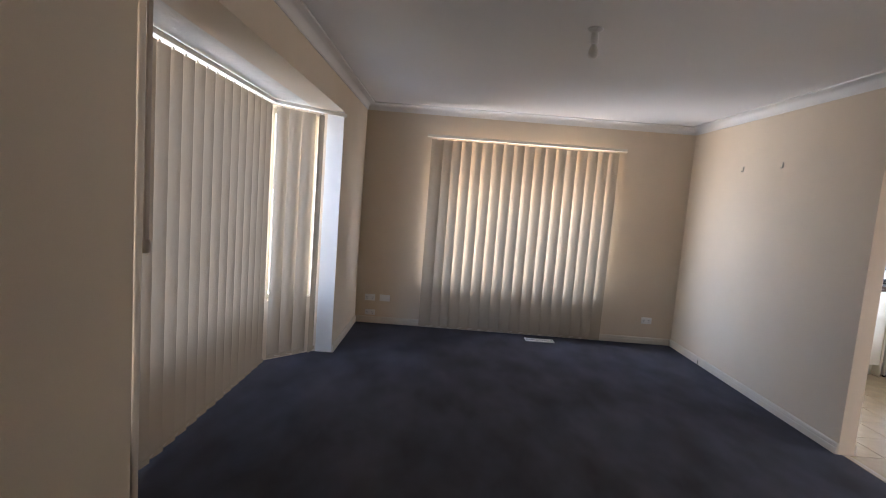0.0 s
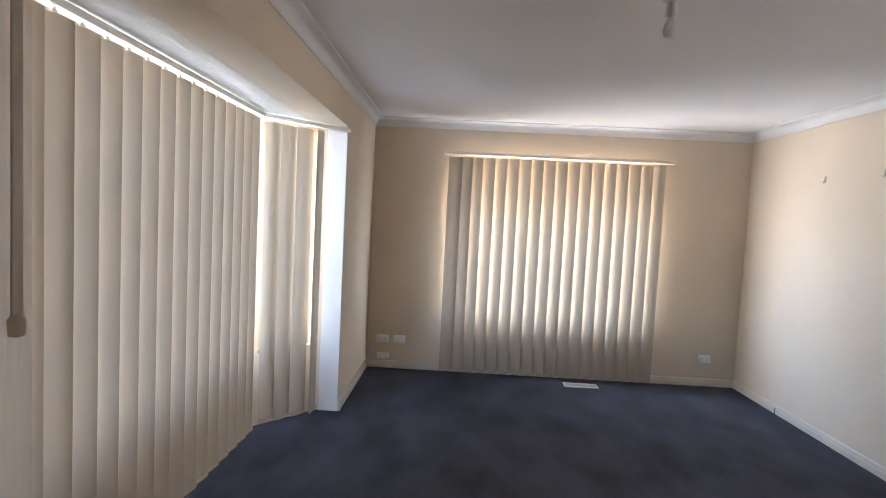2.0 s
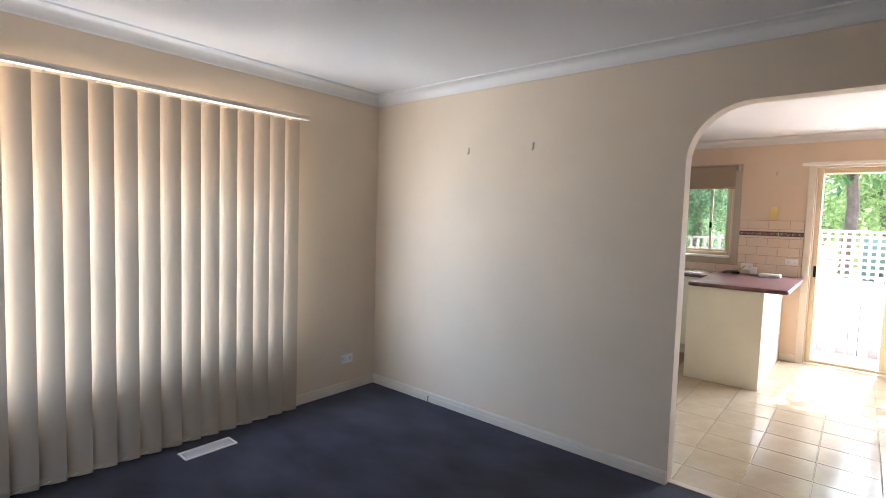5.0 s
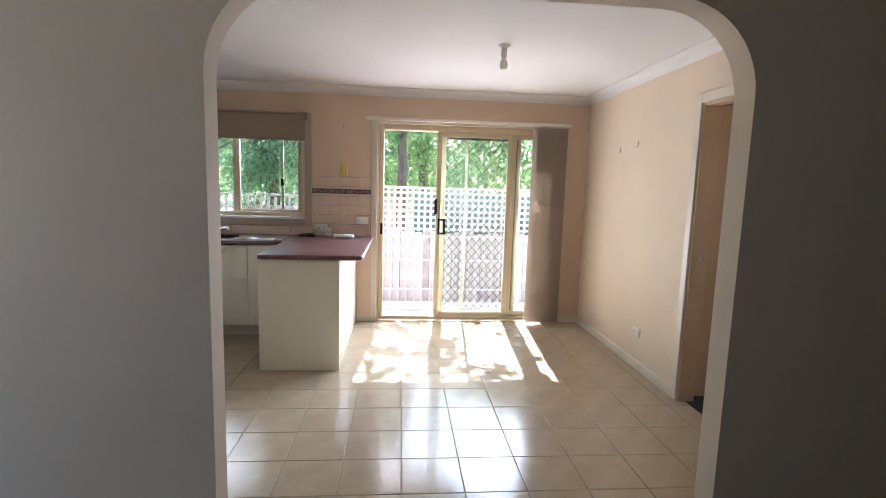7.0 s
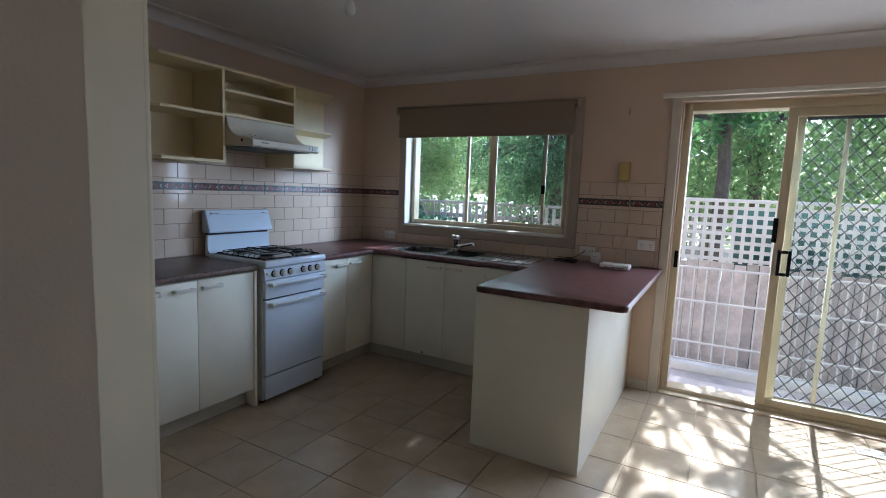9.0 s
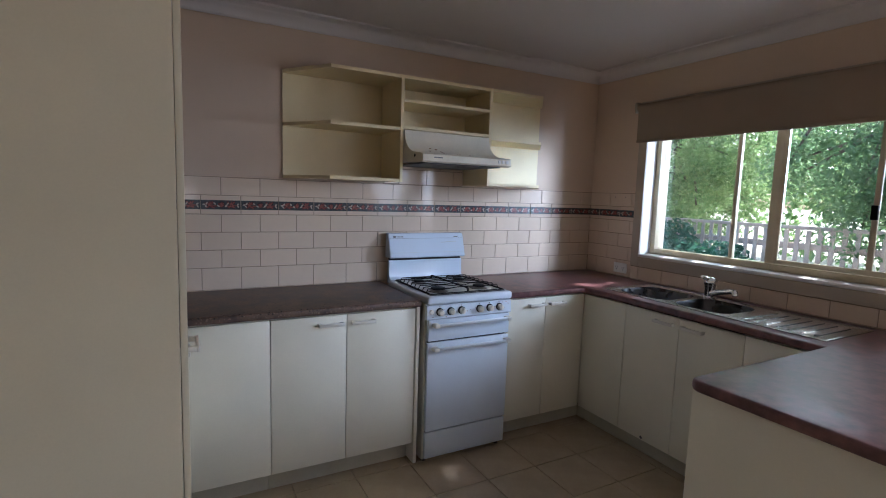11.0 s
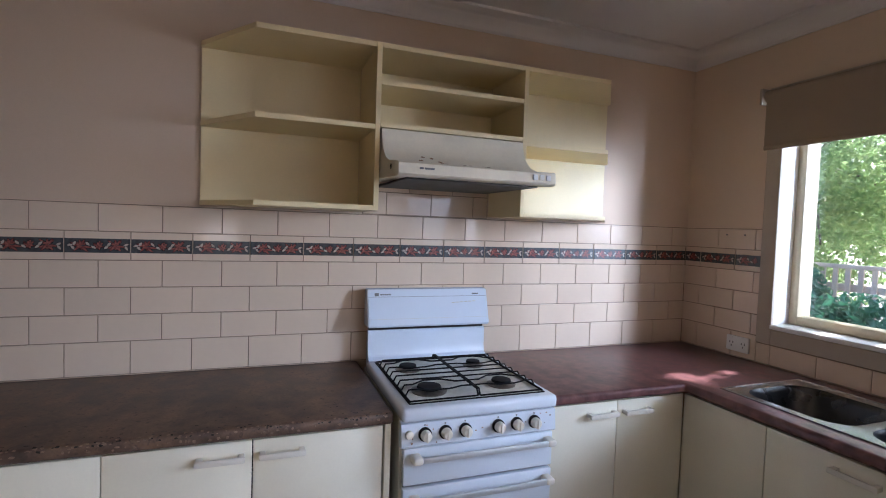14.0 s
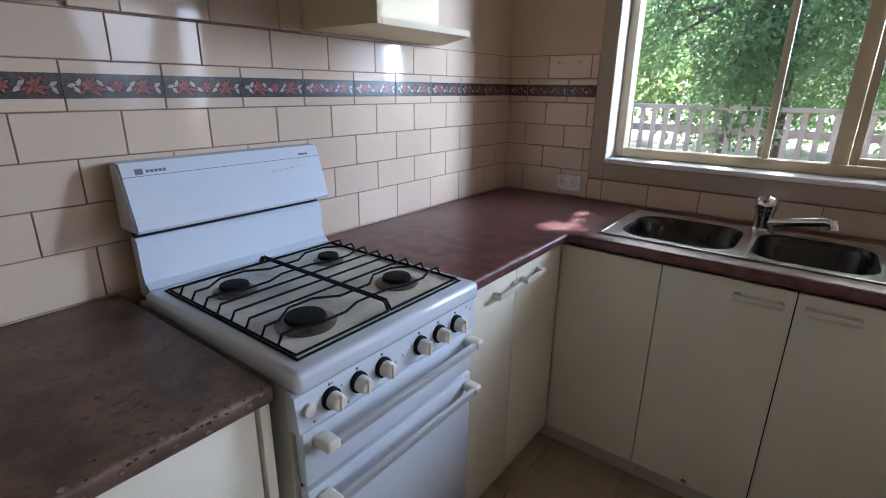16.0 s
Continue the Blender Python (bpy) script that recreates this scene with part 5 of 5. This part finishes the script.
# gaps cut in the foliage along the sun's rays, to put sun on the bench, the sill, the drainer, the paving, the fence
# and the floor
SUN_GAPS = [((5.50, 4.96, 0.9), 0.045), ((5.60, 4.98, 0.9), 0.035), ((5.47, 5.03, 0.9), 0.04), ((5.70, 5.02, 0.9), 0.03), ((5.60, 3.93, 0.9), 0.05), ((5.56, 3.78, 0.9), 0.04), ((7.1, 1.1, -0.2), 0.38), ((7.65, 0.7, 0.5), 0.35), ((7.65, 1.7, 0.9), 0.25)] + [((6.02, 4.0 + 0.21 * k, 1.09), 0.04 + 0.01 * (k % 2)) for k in range(5)]
_rg = random.Random(31)
SUN_GAPS += [((_rg.uniform(4.5, 5.9), _rg.uniform(1.35, 2.75), 0.0), _rg.uniform(0.03, 0.10)) for _ in range(46)] + [((5.2, 1.75, 0.0), 0.26), ((5.65, 2.1, 0.0), 0.2)]


def leaves(count, blobs, size, seed, squash=1.0):
    """Many small leaves in clumps: blobs of (x, y, z, radius). Returns a mesh of kite-shaped leaves."""
    g = np.random.default_rng(seed)
    w = np.array([b[3] ** 2 for b in blobs])
    idx = g.choice(len(blobs), count, p=w / w.sum())
    bl = np.array(blobs)[idx]
    d = g.normal(size=(count, 3))
    d /= np.linalg.norm(d, axis=1)[:, None]
    rad = bl[:, 3] * (0.45 + 0.6 * g.random(count) ** 0.6)
    c = bl[:, :3] + d * rad[:, None] * np.array([1, 1, squash])
    nrm = g.normal(size=(count, 3)) + d * 0.6 + np.array([0, 0, 0.5])
    nrm /= np.linalg.norm(nrm, axis=1)[:, None]
    t = np.cross(nrm, g.normal(size=(count, 3)))
    t /= np.linalg.norm(t, axis=1)[:, None]
    s = np.cross(nrm, t)
    ln = (size * (0.6 + 0.8 * g.random(count)))[:, None]
    open_sky = np.ones(count, bool)
    for p, r in SUN_GAPS:
        o = c - np.array(p)
        away = np.linalg.norm(o - (o @ np.array(_sd))[:, None] * np.array(_sd), axis=1)
        open_sky &= away > r + size * 0.2
    c, t, s, nrm, ln = (a[open_sky] for a in (c, t, s, nrm, ln))
    count = len(c)
    verts = np.stack([c - t * ln, c + s * ln * 0.45 + nrm * ln * 0.1, c + t * ln, c - s * ln * 0.45 + nrm * ln * 0.1], 1).reshape(-1, 3)
    faces = np.arange(count * 4).reshape(-1, 4)
    return verts, faces


def crown(name, verts, faces, mat, parent):
    me = bpy.data.meshes.new(name)
    base = PLACE[parent]
    me.from_pydata((verts - np.array(base)).tolist(), [], faces.tolist())
    me.materials.append(mat)
    ob = new(name, me)
    ob.parent = parent
    PLACE[ob] = base.copy()
    return ob


def tree(name, at, height, blobs, count, size, mat, seed, label, category="tree", r=0.10):
    t = thing(name, (*at, -0.42), label, category, "garden trees")
    g = random.Random(seed)
    x, y = at
    top = Vector((x + g.uniform(-0.2, 0.2), y + g.uniform(-0.2, 0.2), height * 0.72))
    mid = Vector((x + g.uniform(-0.12, 0.12), y + g.uniform(-0.12, 0.12), height * 0.3))
    tr = tube([(x, y, -0.42), (x, y, 0.0), mid, top], [r * 1.25, r, r * 0.8, r * 0.35], 9)
    part("trunk", tr, M_BARK, t)
    for k, b in enumerate(blobs):
        s = mid.lerp(top, g.uniform(0.1, 0.8))
        e = Vector(b[:3])
        m = s.lerp(e, 0.5) + Vector((g.uniform(-0.1, 0.1), g.uniform(-0.1, 0.1), g.uniform(0, 0.2)))
        part("limb", tube([s, m, e], [r * 0.4, r * 0.25, r * 0.1], 6), M_BARK, t)
    v, f = leaves(count, blobs, size, seed)
    crown("crown", v, f, mat, t)
    return t


def blobs_in(cx, cy, cz, rx, ry, rz, n, r0, r1, seed):
    g = random.Random(seed)
    out = []
    while len(out) < n:
        p = [g.uniform(-1, 1) for _ in range(3)]
        if sum(c * c for c in p) < 1:
            out.append((cx + p[0] * rx, cy + p[1] * ry, cz + p[2] * rz, g.uniform(r0, r1)))
    return out


# beyond the sliding door
# upper clumps, added out of view, break up the sun on the dining floor
tree("tree", (9.9, 2.6), 6.0, blobs_in(9.8, 2.4, 3.0, 0.9, 1.4, 0.9, 9, 0.35, 0.6, 1) + blobs_in(9.8, 1.95, 4.9, 0.7, 1.0, 0.9, 11, 0.3, 0.5, 21), 2500, 0.072, M_LEAF, 1, "leafy green tree behind the lattice fence", r=0.11)
tree("tree", (11.0, -0.5), 6.5, blobs_in(11.0, -0.3, 3.8, 1.6, 2.0, 2.2, 18, 0.5, 0.9, 2), 13000, 0.065, M_LEAF_PALE, 2, "pale green tree behind the fence", r=0.12)
# beyond the kitchen window
# upper clumps, added out of view, shade the kitchen window from the sun
tree("tree", (9.75, 4.75), 6.5, blobs_in(9.75, 4.6, 2.6, 0.8, 1.2, 1.8, 18, 0.35, 0.65, 3) + blobs_in(9.75, 4.3, 5.1, 0.7, 1.3, 0.9, 22, 0.45, 0.65, 23) + blobs_in(9.6, 4.3, 4.9, 0.4, 1.0, 0.6, 10, 0.4, 0.6, 24) + blobs_in(9.45, 4.9, 1.7, 0.3, 1.3, 0.6, 12, 0.3, 0.5, 25), 60000, 0.031, M_LEAF_MID, 3, "dense dark green tree near the kitchen window", r=0.10)
tree("tree", (10.6, 8.3), 5.5, blobs_in(10.3, 8.2, 2.6, 1.2, 1.7, 2.2, 22, 0.45, 0.8, 4), 60000, 0.031, M_LEAF_PALE, 4, "pale green leafy tree behind the picket fence", r=0.11)
tree("tree", (19.0, 6.5), 6.0, blobs_in(19.0, 6.5, 3.2, 1.8, 4.6, 2.4, 26, 0.6, 1.1, 5), 30000, 0.075, M_LEAF_PALE, 5, "tall pale green tree behind the garden", r=0.15)
tree("tree", (14.5, 2.0), 7.5, blobs_in(14.5, 1.5, 4.0, 1.8, 3.4, 2.9, 24, 0.6, 1.1, 6), 22000, 0.065, M_LEAF_PALE, 6, "tall green tree behind the garden", r=0.15)
tree("shrub", (8.75, 7.0), 1.4, blobs_in(8.7, 7.0, 0.45, 0.35, 0.9, 0.55, 12, 0.25, 0.42, 7), 13000, 0.045, M_LEAF_IVY, 7, "blue-green ivy shrub against the picket fence", "shrub", 0.03)
tree("shrub", (8.8, 4.2), 1.2, blobs_in(8.75, 4.0, 0.25, 0.3, 1.2, 0.4, 12, 0.22, 0.38, 8), 12000, 0.045, M_LEAF_IVY, 8, "low blue-green shrub against the picket fence", "shrub", 0.03)
v, f = leaves(20000, blobs_in(24, 4, 2.4, 2.0, 16, 2.2, 70, 1.2, 2.2, 9), 0.18, 9)
hedge = thing("far_trees", (24, 4, -0.42), "distant belt of green trees", "trees", kind="stuff")
crown("crown", v, f, M_LEAF_PALE, hedge)

# ---- tiles, last ----
def tile_mesh(lx, ly, t, mat, chamfer=0.002):
    """A tile lying flat, its lower corner at the origin, with a chamfered top."""
    bm = bmesh.new()
    c = chamfer
    lo = [bm.verts.new(p) for p in ((0, 0, 0), (lx, 0, 0), (lx, ly, 0), (0, ly, 0))]
    md = [bm.verts.new(p) for p in ((0, 0, t - c), (lx, 0, t - c), (lx, ly, t - c), (0, ly, t - c))]
    hi = [bm.verts.new(p) for p in ((c, c, t), (lx - c, c, t), (lx - c, ly - c, t), (c, ly - c, t))]
    for a, b in ((lo, md), (md, hi)):
        for i in range(4):
            bm.faces.new((a[i], a[(i + 1) % 4], b[(i + 1) % 4], b[i]))
    bm.faces.new(hi)
    bmesh.ops.recalc_face_normals(bm, faces=bm.faces[:])
    return mesh_of("tile", bm, mat, False)


CACHE = {}


def cached(lx, ly, t, mat, chamfer=0.002):
    key = (round(lx, 3), round(ly, 3), mat.name)
    if key not in CACHE:
        CACHE[key] = tile_mesh(lx, ly, t, mat, chamfer)
    return CACHE[key]


rt = random.Random(12)
PX, PY, G = 0.3045, 0.3025, 0.004
xs = [3.615 + PX * k for k in range(-5, 10)]
ys = [2.54 + PY * k for k in range(-8, 12)]
for xa in xs:
    for ya in ys:
        x0, x1 = max(xa + G / 2, 2.472), min(xa + PX - G / 2, KE + 0.0)
        y0, y1 = max(ya + G / 2, KS - 0.05), min(ya + PY - G / 2, N)
        if x1 - x0 < 0.02 or y1 - y0 < 0.02:
            continue
        piece("tile", cached(x1 - x0, y1 - y0, 0.006, M_FLOORTILE), floor_kitchen, (x0, y0, -0.006 + rt.uniform(-0.0004, 0.0004)))

ROWZ = [(0.904, 1.0225, 1), (1.0225, 1.118, 0), (1.118, 1.2135, 1), (1.2135, 1.309, 0), (1.309, 1.409, 2), (1.409, 1.5045, 0)]
WP, WG = 0.1955, 0.0028
bed = structure("tile_bed_north", box(KW, KE - 0.0045, N - 0.0045, N - 0.0005, 0.903, 1.506), M_WGROUT, "peach glazed brick-bond wall tiles with a floral border", "wall tiles")
bed_hood = structure("tile_bed_hood", box(4.266, 4.825, N - 0.0045, N - 0.0005, 1.507, 1.632), M_WGROUT, "peach glazed wall tiles under the rangehood", "wall tiles")
bed_e = structure("tile_bed_east", grid_solid((2.876, N - 0.0045), (0.903, 1.506), KE - 0.0045, KE - 0.0005, [(KWIN[0] - 0.09, KTRIM_N, KWIN[2] - 0.09, 1.506)], along_y), M_WGROUT, "peach glazed wall tiles round the kitchen window", "wall tiles")


M_PETAL = material("dusty_red_petal", (0.30, 0.105, 0.085), 0.2, vary=0.5, scale=140, fine=400, bump=0.0, tint=(0.15, 0.035, 0.035))
M_PALE = material("pale_petal", (0.45, 0.37, 0.31), 0.2, vary=0.15, scale=60, bump=0.0)
M_STEM = material("dark_outline", (0.022, 0.018, 0.02), 0.25, bump=0.0)


def floral_band(w):
    """The printed strip of a border tile: slate ground, red blossoms and pale petals, all a hair proud of the glaze."""
    bm = box(0.0005, w - 0.0005, 0.024, 0.073, 0.0046, 0.0050)
    g = random.Random(8)

    def kite(cx, cy, ang, ln, wd, z, slot):
        d, n = Vector((math.cos(ang), math.sin(ang))), Vector((-math.sin(ang), math.cos(ang)))
        c = Vector((cx, cy))
        pts = [c, c + d * ln * 0.45 + n * wd, c + d * ln * 0.8 + n * wd * 0.5, c + d * ln, c + d * ln * 0.8 - n * wd * 0.6, c + d * ln * 0.4 - n * wd]
        pts = [(min(max(p.x, 0.001), w - 0.001), min(max(p.y, 0.0245), 0.0725)) for p in pts]
        f = bm.faces.new([bm.verts.new((x, y, z)) for x, y in pts])
        f.material_index = slot

    for fx, big in ((0.046, 1.0), (0.098, 0.72), (0.150, 1.0)):
        if fx > w - 0.02:
            continue
        for k in range(11):
            a = (k * 4 % 11) * 0.571 + g.uniform(-0.2, 0.2)
            ln = g.uniform(0.019, 0.036) * big * (1.0 if abs(math.cos(a)) > 0.5 else 0.72)
            oy = 0.048 + g.uniform(-0.004, 0.004)
            kite(fx, oy, a, ln + 0.0022, 0.0058, 0.00503 + 0.000016 * k, 3)
            kite(fx, oy, a, ln, 0.0041, 0.005038 + 0.000016 * k, 1)
    for fx, a in ((0.006, 0.2), (0.072, 2.3), (0.076, -0.6), (0.122, 0.7), (0.128, -2.5), (0.018, -0.9), (0.172, 0.5), (0.186, 2.9), (0.024, 1.1), (0.176, -1.0)):
        if fx < w - 0.01:
            kite(fx, 0.048, a, 0.020, 0.0060, 0.00521, 3)
            kite(fx, 0.048, a, 0.018, 0.0046, 0.00524, 2)
    me = bpy.data.meshes.new("printed_band")
    bm.to_mesh(me)
    bm.free()
    for m in (M_BORDER, M_PETAL, M_PALE, M_STEM):
        me.materials.append(m)
    return me


def wall_tile(along, lo, hi, z0, z1, parent, border):
    me = cached(hi - lo - WG, z1 - z0 - WG, 0.0045, M_WALLTILE, 0.0012)
    ob = new("tile", me)
    ob.parent = parent
    if along == "x":
        ob.location, ob.rotation_euler = (lo + WG / 2, N - 0.0045, z0 + WG / 2), (math.pi / 2, 0, 0)
    else:
        ob.location, ob.rotation_euler = (KE - 0.0045, hi - WG / 2, z0 + WG / 2), (math.pi / 2, 0, -math.pi / 2)
    ob.rotation_euler[0] += rt.uniform(-0.003, 0.003)
    PLACE[ob] = Vector(ob.location)
    if border:
        key = ("band", round(hi - lo, 3))
        if key not in CACHE:
            CACHE[key] = floral_band(hi - lo - WG)
        bd = new("printed_band", CACHE[key])
        bd.parent = ob
        bd.rotation_euler = (0, 0, 0)


for z0, z1 in ((1.508, 1.600), (1.600, 1.631)):
    for k in range(-1, 4):
        lo = 4.266 + (0.098 if z0 < 1.55 else 0.0) + WP * k
        lo, hi = max(lo, 4.267), min(lo + WP, 4.824)
        if hi - lo > 0.012:
            wall_tile("x", lo, hi, z0, z1, bed_hood, False)
for z0, z1, kind in ROWZ:
    ph0 = 3.157 + (WP / 2 if kind in (1, 2) else 0.0)
    k = -4
    while ph0 + WP * k < KE:
        lo, hi = max(ph0 + WP * k, KW + 0.001), min(ph0 + WP * (k + 1), KE - 0.005)
        if hi - lo > 0.012:
            wall_tile("x", lo, hi, z0, z1, bed, kind == 2)
        k += 1
    pe = N - 0.005 - (WP * 0.5 if kind in (1, 2) else 0.0)
    k = -1
    while pe - WP * k > 2.876:
        hi, lo = min(pe - WP * k, N - 0.005), max(pe - WP * (k + 1), 2.877)
        zt = z1
        if hi > KWIN[0] - 0.088 and lo < KTRIM_N - 0.002:
            if z0 > KWIN[2] - 0.10:
                pieces = [(lo, min(hi, KWIN[0] - 0.09), z1), (max(lo, KTRIM_N), hi, z1)]
            else:
                a0, b0 = KWIN[0] - 0.09, KTRIM_N
                cut = min(z1, KWIN[2] - 0.092)
                pieces = [(lo, hi, z1)] if cut == z1 else [(lo, min(hi, a0), z1), (max(lo, a0), min(hi, b0), cut), (max(lo, b0), hi, z1)]
        else:
            pieces = [(lo, hi, z1)]
        for a, b, zt in pieces:
            if b - a > 0.012 and zt - z0 > 0.012:
                wall_tile("y", a, b, z0, zt, bed_e, kind == 2)
        k += 1
